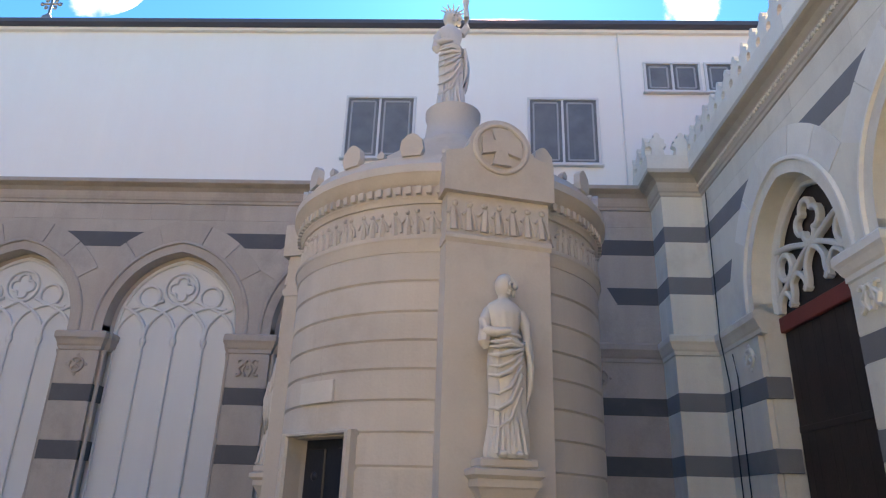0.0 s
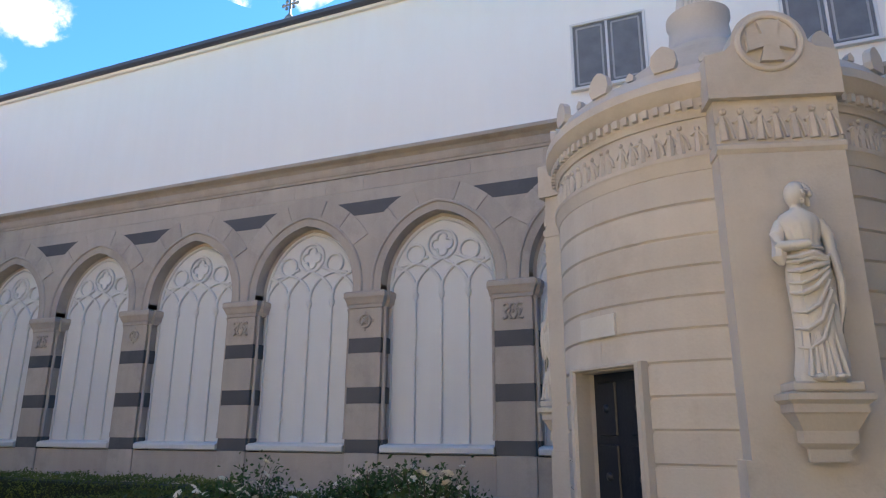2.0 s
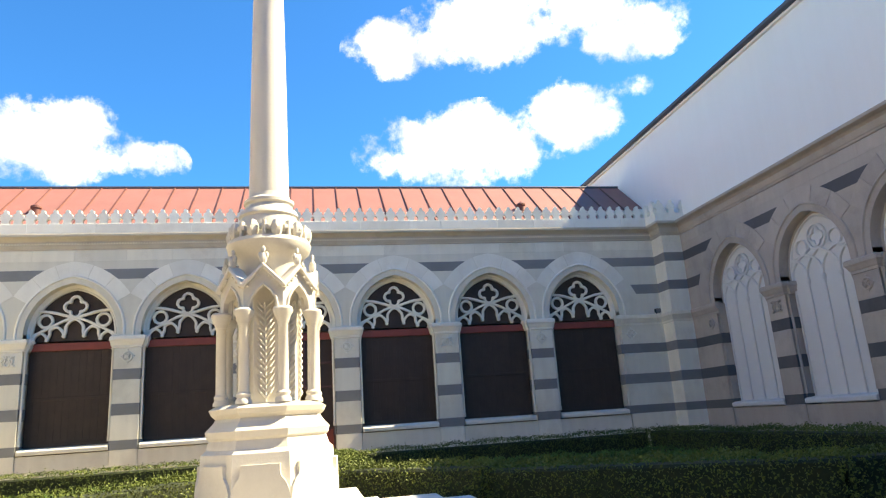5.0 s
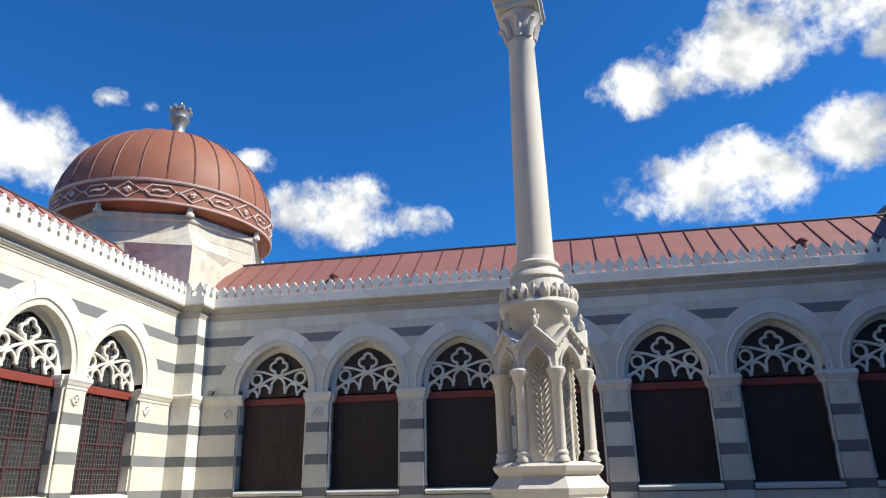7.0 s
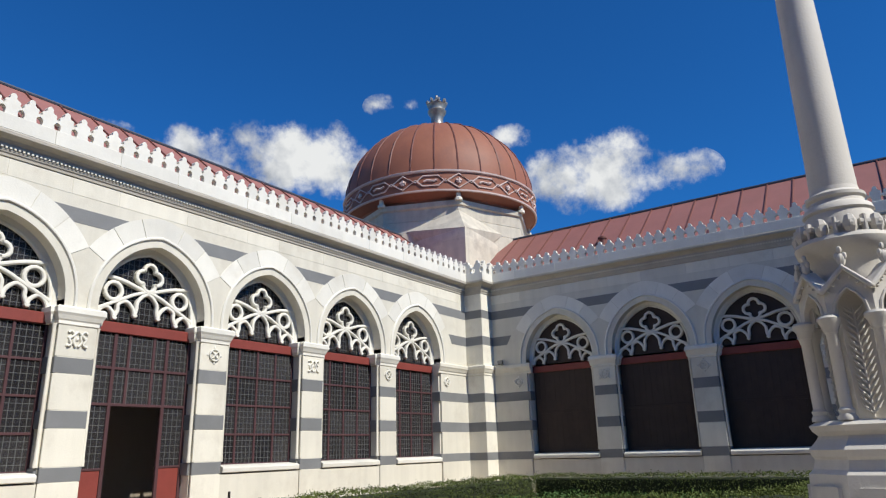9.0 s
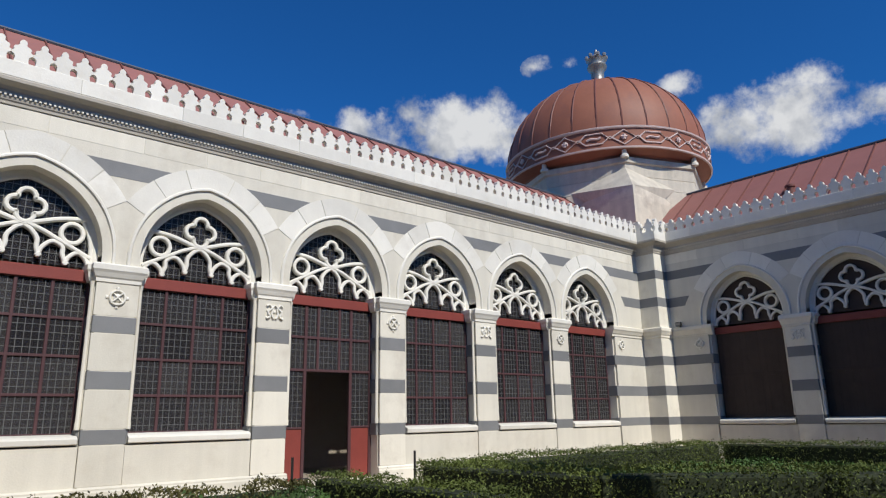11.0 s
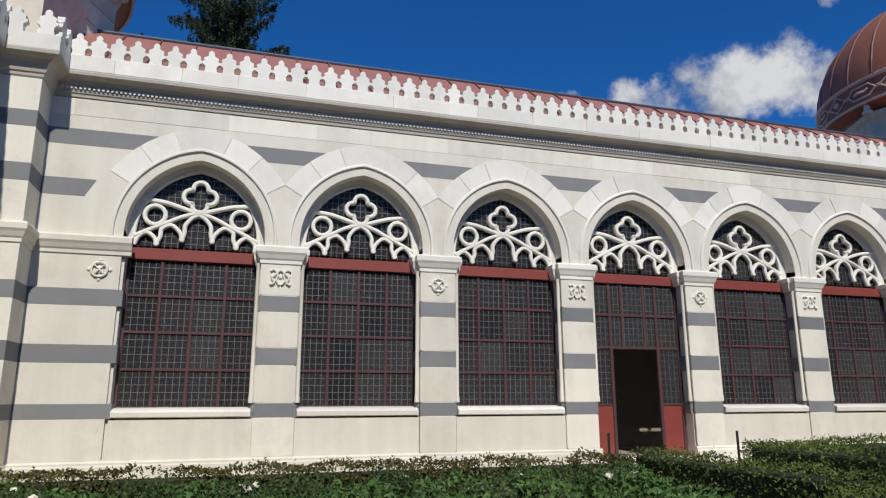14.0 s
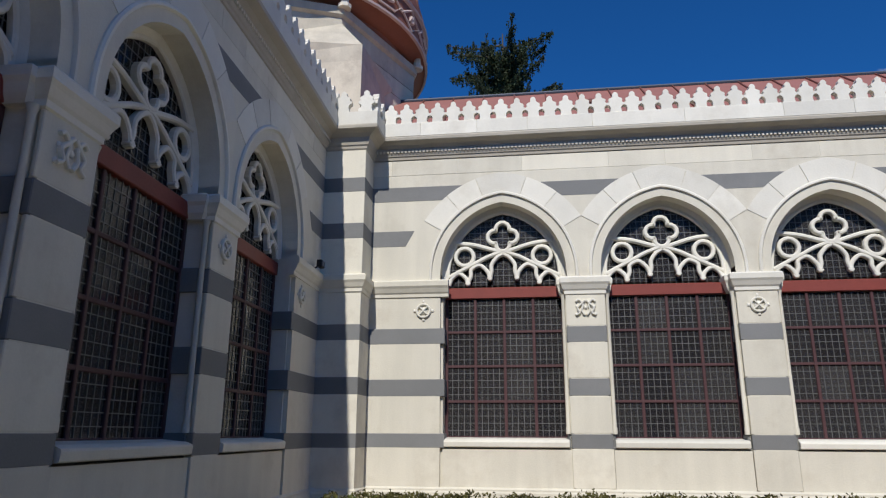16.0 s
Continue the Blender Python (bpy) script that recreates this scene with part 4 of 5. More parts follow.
    part("finial", fin, METAL, p, "crown-shaped grey metal finial", True)
    return p


pavilion("domed_pavilion", -33.3, -22.5, 1)
pavilion("domed_pavilion", 9.6, -22.3, -1)


# ---- ground ----
GROUND = -.12
thing("ground", Shape().box(-400, 400, -400, 400, -.6, GROUND), GRAVEL, "beige sandy gravel ground of the court", "ground", kind="structure")

# ---- column monument in the middle of the court ----
MX, MY = -11.54, -.70
plain_part = part


def steps():
    base = thing("stepped_platform", None, None, "stepped pale stone platform under the column", "platform", at=pose(MX, MY, 0))
    for i, (h, z0, z1) in enumerate(((2.44, GROUND, .09), (2.06, .09, .30), (1.68, .30, .51), (1.30, .51, .72))):
        part("step", Shape().collar(-h, h, -h, h, [(-.03, z0 - (.03 if i == 0 else 0)), (-.03, z1 - .09), (0, z1 - .07), (0, z1 - .015), (-.015, z1)]), MONUMENT, base)
    for sx in (-1, 1):
        for sy in (-1, 1):
            for d, (x0, x1, y0, y1) in enumerate(((1.75, 2.55, 2.95, 3.45), (2.45, 3.45, 2.45, 2.955), (2.95, 3.45, 1.75, 2.45))):
                xs, ys = sorted((sx * x0, sx * x1)), sorted((sy * y0, sy * y1))
                b = Shape().chamfer(xs[0], xs[1], ys[0], ys[1], GROUND - .02, .22 - .004 * d, .02)
                b.chamfer(xs[0] - .03, xs[1] + .03, ys[0] - .03, ys[1] + .03, .22 - .004 * d, .30 - .004 * d, .02)
                part("kerb_block", b, MONUMENT, base)


def column():
    col = thing("monument_column", None, None, "tall pale stone column on a hexagonal gabled pedestal", "column", at=pose(MX, MY, .72, 0, 0, -4))
    heights = ((0, 1.92, 3.58, 4.56, 4.80, 5.17, 5.84, 10.95, 12.2, 14), (0, 1.36, 2.68, 3.31, 3.61, 4.01, 4.54, 8.7, 9.6, 11))
    widths = ((0, 1.88, 1.90, 5.2, 5.3, 5.84, 14), (.79, .79, .74, .76, .76, .77, .84))

    def part(name, shape, mat, parent, label="", smooth=False, at=None):
        """As the general one, with the pedestal's slender proportions applied."""
        shape.v = [(x * np.interp(z, *widths), y * np.interp(z, *widths), float(np.interp(z, *heights))) for x, y, z in shape.v]
        return plain_part(name, shape, mat, parent, label, smooth, at)

    T8 = math.pi / 8

    def octo(prof):
        return Shape().lathe(prof, 8, turn=T8)

    part("plinth", octo([(1.32, 0), (1.32, .10), (1.27, .14), (1.21, 1.0), (1.13, 1.08), (1.08, 1.25)]), MONUMENT, col)
    for k in range(8):
        rot = Matrix.Rotation(k * math.pi / 4 - math.pi / 2, 4, "Z")
        prof = [(-.50, 0), (.50, 0), (.49, .20), (.46, .36), (.40, .50), (.335, .58), (.32, .66), (.32, .80), (-.32, .80), (-.32, .66), (-.335, .58), (-.40, .50), (-.46, .36), (-.49, .20)]
        part("plinth_panel", Shape().slab(prof, 1.0, 1.205), MONUMENT, col, at=rot)
    part("ledge", octo([(1.04, 1.2), (1.12, 1.3), (1.15, 1.42), (1.0, 1.60), (.97, 1.66), (1.05, 1.74), (1.09, 1.84), (1.03, 1.92)]), MONUMENT, col)
    part("core", octo([(.60, 1.9), (.60, 4.2)]), MONUMENT, col)
    for k in range(8):
        a = k * math.pi / 4 + T8
        x, y = .94 * math.cos(a), .94 * math.sin(a)
        sh = part("colonnette", Shape().lathe([(.15, 1.92), (.15, 1.97), (.12, 2.02), (.135, 2.08), (.10, 2.12), (.095, 3.28), (.12, 3.31)], 12, x, y), MONUMENT, col, smooth=True)
        part("capital", Shape().lathe([(.10, 3.28), (.12, 3.34), (.15, 3.42), (.185, 3.48), (.195, 3.54), (.16, 3.58)], 10, x, y), MONUMENT, sh, smooth=True)
        rot = Matrix.Rotation(k * math.pi / 4 - math.pi / 2, 4, "Z")
        h = .365
        arc = [(-h + .07, 3.56), (-.25, 3.82), (-.15, 4.00), (0, 4.14), (.15, 4.00), (.25, 3.82), (h - .07, 3.56)]
        top = [(-h, 3.56), (-h, 4.08), (-h * .5, 4.28), (0, 4.50), (h * .5, 4.28), (h, 4.08), (h, 3.56)]
        gable = part("gable", Shape().strip(arc, top, .66, .88), MONUMENT, col, at=rot)
        part("rake_moulding", Shape().bar([(-h - .03, 4.06), (0, 4.53), (h + .03, 4.06)], .10, .68, .97), MONUMENT, gable)
        part("arch_moulding", Shape().bar([(u * .93, z - .02) for u, z in arc], .05, .80, .915), MONUMENT, gable)
        for q in range(-3, 4):
            if q:
                part("bead", Shape().blob((q * .095, .93, 4.42 - abs(q) * .118), .03, 6, 4), MONUMENT, gable)
        part("finial", Shape().blob((0, .86, 4.63), .075, 8, 5).blob((0, .86, 4.74), .045, 6, 4).blob((-.06, .86, 4.67), .045, 6, 4).blob((.06, .86, 4.67), .045, 6, 4), MONUMENT, gable, smooth=True)
        leaf = Shape()
        leaf.tube([(0, .575, 1.95), (0, .60, 3.75)], .02, 6)
        for i in range(15):
            z = 2.0 + i * .115
            for s in (-1, 1):
                leaf.tube([(0, .58, z), (s * .09, .62, z + .10), (s * .17, .575, z + .21)], [.012, .027, .006], 5)
        part("carved_palm", leaf, MONUMENT, col, at=rot, smooth=True)
    part("frieze_ring", Shape().lathe([(.56, 4.1), (.57, 4.5), (.59, 4.66), (.68, 4.74), (.80, 4.80), (.84, 4.90), (.80, 4.96)], 40), MONUMENT, col, smooth=True)
    cor = Shape()
    for k in range(20):
        a = 2 * math.pi * k / 20
        x, y = .74 * math.cos(a), .74 * math.sin(a)
        if k % 2:
            cor.blob((x, y, 5.06), .12, 7, 5, (1, 1, 1.2)).blob((x * 1.1, y * 1.1, 5.06), .055, 6, 4)
        else:
            t = Matrix.Rotation(a - math.pi / 2, 4, "Z")
            q = Shape().bar([(0, 4.95), (0, 5.17)], .07, .70, .80).bar([(-.09, 5.08), (.09, 5.08)], .07, .70, .795)
            cor.add([tuple(t @ Vector(p)) for p in q.v], q.f)
    part("crown_of_reliefs", cor, MONUMENT, col)
    part("column_base", Shape().lathe([(.66, 4.94), (.64, 5.15), (.58, 5.30), (.56, 5.36), (.60, 5.40), (.56, 5.5), (.48, 5.55), (.46, 5.62), (.50, 5.66), (.50, 5.72), (.42, 5.78), (.40, 5.86)], 40), MONUMENT, col, smooth=True)
    part("shaft", Shape().lathe([(.40, 5.84), (.385, 6.4), (.36, 8.0), (.325, 9.6), (.29, 10.95), (.31, 11.0), (.31, 11.06), (.28, 11.1)], 40), MONUMENT, col, smooth=True)
    cap = Shape().lathe([(.28, 11.08), (.30, 11.3), (.36, 11.6), (.46, 11.8), (.40, 11.86)], 24)
    for k in range(8):
        a = 2 * math.pi * k / 8
        cap.tube([(.30 * math.cos(a), .30 * math.sin(a), 11.1), (.36 * math.cos(a), .36 * math.sin(a), 11.4), (.48 * math.cos(a), .48 * math.sin(a), 11.6), (.50 * math.cos(a), .50 * math.sin(a), 11.52)], [.07, .07, .05, .03], 6)
    part("capital", cap, MONUMENT, col, smooth=True)
    part("abacus", Shape().collar(-.42, .42, -.42, .42, [(0, 11.84), (.06, 11.9), (.06, 12.02), (.12, 12.08), (.12, 12.2), (-.1, 12.25)]), MONUMENT, col)
    part("cross", Shape().bar([(0, 12.2), (0, 13.4)], .14, -.07, .07).bar([(-.4, 13.0), (.4, 13.0)], .14, -.068, .068), MONUMENT, col)


steps()
column()

# ---- round mausoleum ----
TX, TY = -.95, 11.1
PYLON = math.atan2(-.961, .277)


def figure(s, h, arm=0, crown=False):
    """A draped standing figure of height h: one skin of rings with slanting folds, then arms, mantle and hair."""
    keys = (0, .03, .10, .22, .36, .48, .55, .60, .635, .67, .72, .765, .80, .822, .84, .856, .872, .89, .915, .945, .97, .988, 1)
    wide = (.105, .112, .106, .100, .100, .104, .098, .084, .074, .076, .090, .100, .098, .082, .052, .034, .035, .050, .060, .060, .052, .034, .008)
    deep = (.085, .092, .088, .082, .080, .082, .078, .070, .062, .064, .074, .074, .064, .054, .044, .034, .036, .054, .066, .068, .060, .040, .008)
    rings, n, m = [], 64, 90
    for i in range(m + 1):
        f = i / m
        a, b = np.interp(f, keys, wide), np.interp(f, keys, deep)
        cx = .016 * math.sin(f * 4.2 + .4) if f < .85 else .016 * math.sin(.85 * 4.2 + .4)
        ring = []
        for k in range(n):
            t = 2 * math.pi * k / n
            fold = 1.0
            if f < .60:
                w = min(1, (.60 - f) * 9)
                fold += w * (.050 * abs(math.sin(4.5 * t + 5.5 * f)) + .045 * math.sin(11 * t - 13 * f) * (1 - f) + .03 * math.sin(17 * t + 4 * f))
                front = max(0, -math.sin(t))
                fold += w * .05 * front * math.sin(26 * (f + .20 * math.cos(t)))
            elif f < .80:
                fold += .03 * math.sin(13 * t + 8 * f) * min(1, (.80 - f) * 12)
            ring.append(((a * math.cos(t) * fold + cx) * h, b * math.sin(t) * fold * h, f * h))
        rings.append(ring)
    s.rings(rings)
    # arms
    for k in (-1, 1):
        if arm == k:
            path = [(k * .085, .0, .785), (k * .125, -.01, .85), (k * .125, -.015, .95), (k * .115, -.02, 1.06), (k * .115, -.02, 1.12)]
            s.tube([(x * h, y * h, z * h) for x, y, z in path], [.036 * h, .032 * h, .026 * h, .020 * h, .030 * h], 10)
        elif k < 0:
            path = [(-.085, .01, .785), (-.115, .0, .72), (-.118, -.02, .655), (-.07, -.075, .645), (.0, -.085, .655)]
            s.tube([(x * h, y * h, z * h) for x, y, z in path], [.034 * h, .036 * h, .034 * h, .026 * h, .018 * h], 10)
            s.tube([(-.118 * h, -.01 * h, .69 * h), (-.125 * h, -.02 * h, .60 * h), (-.115 * h, -.02 * h, .56 * h)], [.03 * h, .036 * h, .012 * h], 8)
        else:
            path = [(.085, .01, .785), (.120, .005, .71), (.128, -.005, .62), (.132, -.03, .53), (.130, -.04, .49)]
            s.tube([(x * h, y * h, z * h) for x, y, z in path], [.034 * h, .034 * h, .028 * h, .022 * h, .014 * h], 10)
    # mantle rolled over the hips, sweeping down across the legs, its end falling at one side
    sweeps = ((.60, .61, .016), (.575, .60, .012), (.53, .585, .015), (.47, .565, .010), (.42, .54, .014), (.33, .50, .011), (.25, .45, .013), (.16, .38, .010))
    for z0, z1, r in sweeps:
        sag = (z1 - z0) * .35
        path = [(-.098, -.03, z0), (-.06, -.084, z0 - .012), (.0, -.097, (z0 + z1) / 2 - sag), (.065, -.080, z1 - .03), (.108, -.02, z1)]
        s.tube([(x * h, y * h, q * h) for x, y, q in path], [r * .5 * h, r * .9 * h, r * h, r * .9 * h, r * .5 * h], 8)
    for j in range(5):
        path = [(.105 + .006 * j, -.055 + .02 * j, .60), (.128 + .005 * j, -.06 + .02 * j, .47), (.122 + .006 * j, -.055 + .02 * j, .36), (.100 + .01 * j, -.05 + .02 * j, .22 + .03 * (j % 3))]
        s.tube([(x * h, y * h, q * h) for x, y, q in path], [.014 * h, .018 * h, .016 * h, .005 * h], 8)
    for j in range(6):
        x = -.07 + .028 * j
        s.tube([(x * .8 * h, -.080 * h, .22 * h), (x * h, -.090 * h, .10 * h), (x * 1.15 * h, -.094 * h, .02 * h)], [.005 * h, .011 * h, .013 * h], 6)
    # belt, collar, hair, face
    s.tube([(.085 * math.cos(a) * h, (.004 + .070 * math.sin(a)) * h, .640 * h) for a in (math.pi * (1 + i / 10) for i in range(11))], .010 * h, 6)
    for j in range(11):
        a = math.pi * j / 10
        s.blob(((.010 + .058 * math.cos(a)) * h, (-.022 + .020 * math.sin(a)) * h, (.930 + .050 * math.sin(a)) * h), .0215 * h, 8, 5)
    s.blob((.010 * h, .026 * h, .932 * h), .047 * h, 10, 6)
    for k in (-1, 1):
        s.blob((.010 * h + k * .052 * h, .0, .895 * h), .020 * h, 8, 5, (1, 1, 1.5))
        s.tube([((.010 + k * .010) * h, -.064 * h, .940 * h), ((.010 + k * .036) * h, -.056 * h, .942 * h)], .006 * h, 6)
    s.tube([(.010 * h, -.064 * h, .940 * h), (.010 * h, -.076 * h, .915 * h)], [.006 * h, .010 * h], 6)
    s.blob((.010 * h, -.062 * h, .898 * h), .010 * h, 6, 4, (1.6, .8, .6))
    s.blob((.010 * h, -.054 * h, .882 * h), .014 * h, 6, 4)
    if crown:
        for j in range(7):
            a = math.pi * (j / 6)
            s.tube([((.008 + .04 * math.cos(a)) * h, -.02 * h, (.972 + .02 * math.sin(a)) * h), ((.008 + .105 * math.cos(a)) * h, -.03 * h, (.985 + .085 * math.sin(a)) * h)], [.012 * h, .003 * h], 5)
    for k in (-1, 1):
        s.blob((k * .045 * h, -.092 * h, .018 * h), .028 * h, 8, 5, (1, 1.7, .65))
    if not crown:
        # a small head on a slender neck
        f = [float(np.interp(z / h, (.83, .87), (1, .80))) for x, y, z in s.v]
        s.v = [(.010 * h + (x - .010 * h) * q, y * q, z) for (x, y, z), q in zip(s.v, f)]
    return s


def mausoleum():
    m = thing("round_mausoleum", None, None, "round cream stone mausoleum with carved frieze and stepped cone roof", "mausoleum", at=pose(TX, TY, 0))
    R = 2.40
    door_a = math.radians(229)
    half = .26
    n = 72

    def sector(a0, a1, prof, k=None):
        """A stretch of wall between two angles, from a profile of (radius, z), with an inner face."""
        k = k or max(2, int((a1 - a0) / (2 * math.pi / n)))
        rings = []
        for i in range(k + 1):
            a = a0 + (a1 - a0) * i / k
            rings.append([(r * math.cos(a), r * math.sin(a), z) for r, z in prof])
        return Shape().rings(rings)

    def ring(prof):
        s = Shape()
        k = n
        pts = [[(r * math.cos(2 * math.pi * i / k), r * math.sin(2 * math.pi * i / k), z) for r, z in prof] for i in range(k)]
        q = len(prof)
        s.add([p for r in pts for p in r], [(i * q + j, ((i + 1) % k) * q + j, ((i + 1) % k) * q + (j + 1) % q, i * q + (j + 1) % q) for i in range(k) for j in range(q)])
        return s

    # courses of the drum, with recessed joints; a gap for the doorway up to 2.7 m
    zs = [GROUND, .38, .76, 1.14, 1.51, 1.89, 2.27, 2.66, 3.04, 3.42, 3.78, 4.15, 4.56, 5.0]
    random.seed(4)
    for i, (z0, z1) in enumerate(zip(zs, zs[1:])):
        g = .026
        prof = [(R - .3, z0), (R - g, z0), (R - g, z0 + g), (R, z0 + 2 * g), (R, z1), (R - .3, z1)]
        if i == 0:
            prof = [(R - .3, z0 - .02), (R + .12, z0 - .02), (R + .12, z1 - .12), (R + .06, z1 - .04), (R, z1), (R - .3, z1)]
        spans = [(door_a + half, door_a + 2 * math.pi - half)] if z1 <= 2.67 else [(door_a, door_a + 2 * math.pi)]
        cuts = []
        for a0, a1 in spans:
            c = 3
            off = .5 * (i % 2) / c
            edges = [a0] + [a0 + (a1 - a0) * (j + off + random.uniform(-.1, .1)) / c for j in range(1, c)] + [a1]
            cuts += list(zip(edges, edges[1:]))
        for a0, a1 in cuts:
            part("course_block", sector(a0 + .0008, a1 - .0008, prof), TOMB, m)
    part("inner_drum", sector(door_a + half + .005, door_a + 2 * math.pi - half - .005, [(R - .50, GROUND), (R - .03, GROUND), (R - .03, 2.6), (R - .50, 2.6)]), TOMB, m)
    # doorway
    rot = Matrix.Rotation(door_a - math.pi / 2, 4, "Z")
    w = R * math.sin(half)
    fr = Shape().bar([(-w - .02, GROUND), (-w - .02, 2.70), (w + .02, 2.70), (w + .02, GROUND)], .13, R - .32, R + .03)
    part("door_surround", fr, TOMB, m, at=rot)
    d = part("door", Shape().chamfer(-w, w, R - .36, R - .30, GROUND, 2.68, .01), NAVY, m, "dark blue-black metal door", at=rot)
    for x in (-.5, .5):
        for z0, z1 in ((.15, .85), (.95, 1.75), (1.85, 2.55)):
            part("door_panel", Shape().chamfer(x * w - .19, x * w + .19, R - .31, R - .275, z0, z1, .02), NAVY, d)
            part("boss", Shape().blob((x * w, R - .27, (z0 + z1) / 2), .06, 8, 5, (1, .5, 1)), NAVY, d, smooth=True)
    # plaque beside the door, blank
    a = math.atan2(10.1 - TY, -2.95 - TX)
    part("plaque", sector(math.radians(219.5), math.radians(236), [(R, 3.08), (R + .04, 3.08), (R + .04, 3.36), (R, 3.36)], 8), STATUE, m, "pale blank stone plaque")
    # frieze, cornice, cresting
    part("frieze_moulding", ring([(R - .2, 4.98), (R + .01, 4.98), (R + .03, 5.05), (R + .06, 5.21), (R + .06, 5.15), (R + .01, 5.19), (R - .2, 5.19)]), TOMB, m, smooth=True)
    part("frieze", ring([(R - .2, 5.18), (R - .02, 5.18), (R - .02, 5.70), (R - .2, 5.70)]), TOMB, m)
    random.seed(9)
    for k in range(88):
        a = 2 * math.pi * (k + random.uniform(-.2, .2)) / 88
        t = Matrix.Rotation(a - math.pi / 2, 4, "Z")
        s = Shape()
        h = random.uniform(.36, .44)
        r = R - .02
        s.tube([(0, r, 5.21), (random.uniform(-.02, .02), r + .01, 5.21 + h * .75)], [.055, .035], 6)
        s.blob((0, r + .012, 5.21 + h * .9), .035, 6, 4)
        s.bar(curve([(-.10, 5.22 + random.uniform(0, .1)), (-.07, 5.42), (0, 5.50), (.08, 5.40 + random.uniform(-.05, .1))]), .03, r - .01, r + .03)
        part("relief", s, TOMB, m, at=t)
    cprof = [(R - .2, 5.65), (R + .01, 5.68), (R + .02, 5.74), (R + .04, 5.76), (R + .04, 5.92), (R + .10, 5.96), (R + .14, 6.05), (R + .17, 6.08), (R + .17, 6.20), (R + .12, 6.25), (R + .05, 6.34), (R + .03, 6.40), (R - .2, 6.44)]
    part("cornice", ring(cprof), TOMB, m, smooth=True)
    den = Shape()
    for k in range(110):
        a = 2 * math.pi * k / 110
        t = Matrix.Rotation(a - math.pi / 2, 4, "Z")
        q = Shape().box(-.035, .035, R + .02, R + .10, 5.79, 5.90)
        den.add([tuple(t @ Vector(p)) for p in q.v], q.f)
    tagged(part("dentil_row", den, TOMB, m), kind="stuff")
    acro = Shape().slab([(-.13, 6.38), (.13, 6.38), (.17, 6.48), (.15, 6.62), (.07, 6.70), (0, 6.73), (-.07, 6.70), (-.15, 6.62), (-.17, 6.48)], R - .02, R + .08).mesh("acroterion", TOMB)
    small = Shape().slab([(-.05, 6.42), (.05, 6.42), (.06, 6.48), (0, 6.54), (-.06, 6.48)], R - .05, R + .03).mesh("acroterion", TOMB)
    for k in range(32):
        t = Matrix.Rotation(2 * math.pi * k / 32, 4, "Z")
        part("acroterion", acro if k % 2 else small, None, m, at=t)
    # stepped cone
    cone = [(R - .1, 6.4)]
    for i in range(5):
        r, z = R - .45 - .33 * i, 6.42 + .27 * i
        cone += [(r + .16, z), (r + .16, z + .13), (r + .04, z + .15), (r + .0, z + .30)]
    cone += [(.60, 7.82), (.56, 7.90), (.50, 7.98), (.46, 8.34), (.50, 8.44), (.50, 8.53), (.36, 8.57)]
    part("stepped_cone", Shape().lathe(cone, 64), TOMB, m, smooth=True)
    # three flat pylons that carry statues
    for j in range(3):
        a = PYLON + j * 2 * math.pi / 3
        t = Matrix.Rotation(a - math.pi / 2, 4, "Z")
        w0, f = .70, 2.60
        py = part("pylon", Shape().box(-w0 - .06, w0 + .06, 1.9, f, GROUND - .02, 1.62).box(-w0, w0, 1.9, f - .003, 1.62, 5.05)
                  .moulding([(1.9, 5.03), (f + .0, 5.03), (f + .03, 5.08), (f + .03, 5.13), (f, 5.16), (1.9, 5.16)], -w0 - .02, w0 + .02)
                  .box(-w0, w0, 1.9, f - .02, 5.15, 5.72), TOMB, m, at=t)
        hd = [(-w0 - .06, 5.72), (w0 + .06, 5.72), (w0 + .06, 6.28), (w0 - .18, 6.34)] + [(.44 * math.cos(q), 6.42 + .44 * math.sin(q)) for q in (math.pi * i / 14 for i in range(15))] + [(-w0 + .18, 6.34), (-w0 - .06, 6.28)]
        part("pediment", Shape().slab(hd, 2.1, f + .07), TOMB, py)
        part("wreath", Shape().bar(circle(0, 6.42, .36, 24), .07, f, f + .11, True), TOMB, py)
        cr = Shape()
        for q in range(4):
            c, s = math.cos(q * math.pi / 2), math.sin(q * math.pi / 2)
            arm = [(-.06, .0), (.06, .0), (.135, .27), (-.135, .27)]
            cr.slab([(x * c - y * s, 6.42 + x * s + y * c) for x, y in arm], f + .05, f + .125 + .003 * q)
        part("relief_cross", cr, TOMB, py)
        random.seed(20 + j)
        for k in range(7):
            x = -w0 + .1 + 1.2 * k / 6
            s = Shape().tube([(x, f - .02, 5.2), (x + random.uniform(-.03, .03), f - .005, 5.50)], [.06, .04], 6).blob((x, f, 5.57), .045, 6, 4)
            s.bar(curve([(x - .10, 5.22), (x - .06, 5.4), (x, 5.5), (x + .09, 5.42)]), .035, f - .03, f + .015)
            part("relief", s, TOMB, py)
        br = Shape().collar(-.36, .36, f - .02, f + .36, [(-.16, 1.62), (-.16, 1.74), (-.10, 1.80), (-.10, 1.92), (-.02, 2.08), (.0, 2.10), (.0, 2.18), (.05, 2.22), (.05, 2.28), (0, 2.30)])
        part("bracket", br, TOMB, py)
        st = figure(Shape(), 2.18)
        fig = thing("statue", st, STATUE, "white marble draped standing figure on a bracket", "statue", "mausoleum statues", at=pose(TX, TY, 0) @ t @ pose(0, f + .22, 2.40, 0, 0, 180), smooth=True)
        part("statue_base", Shape().chamfer(-.34, .34, f - .0, f + .40, 2.30, 2.40, .02), TOMB, py)
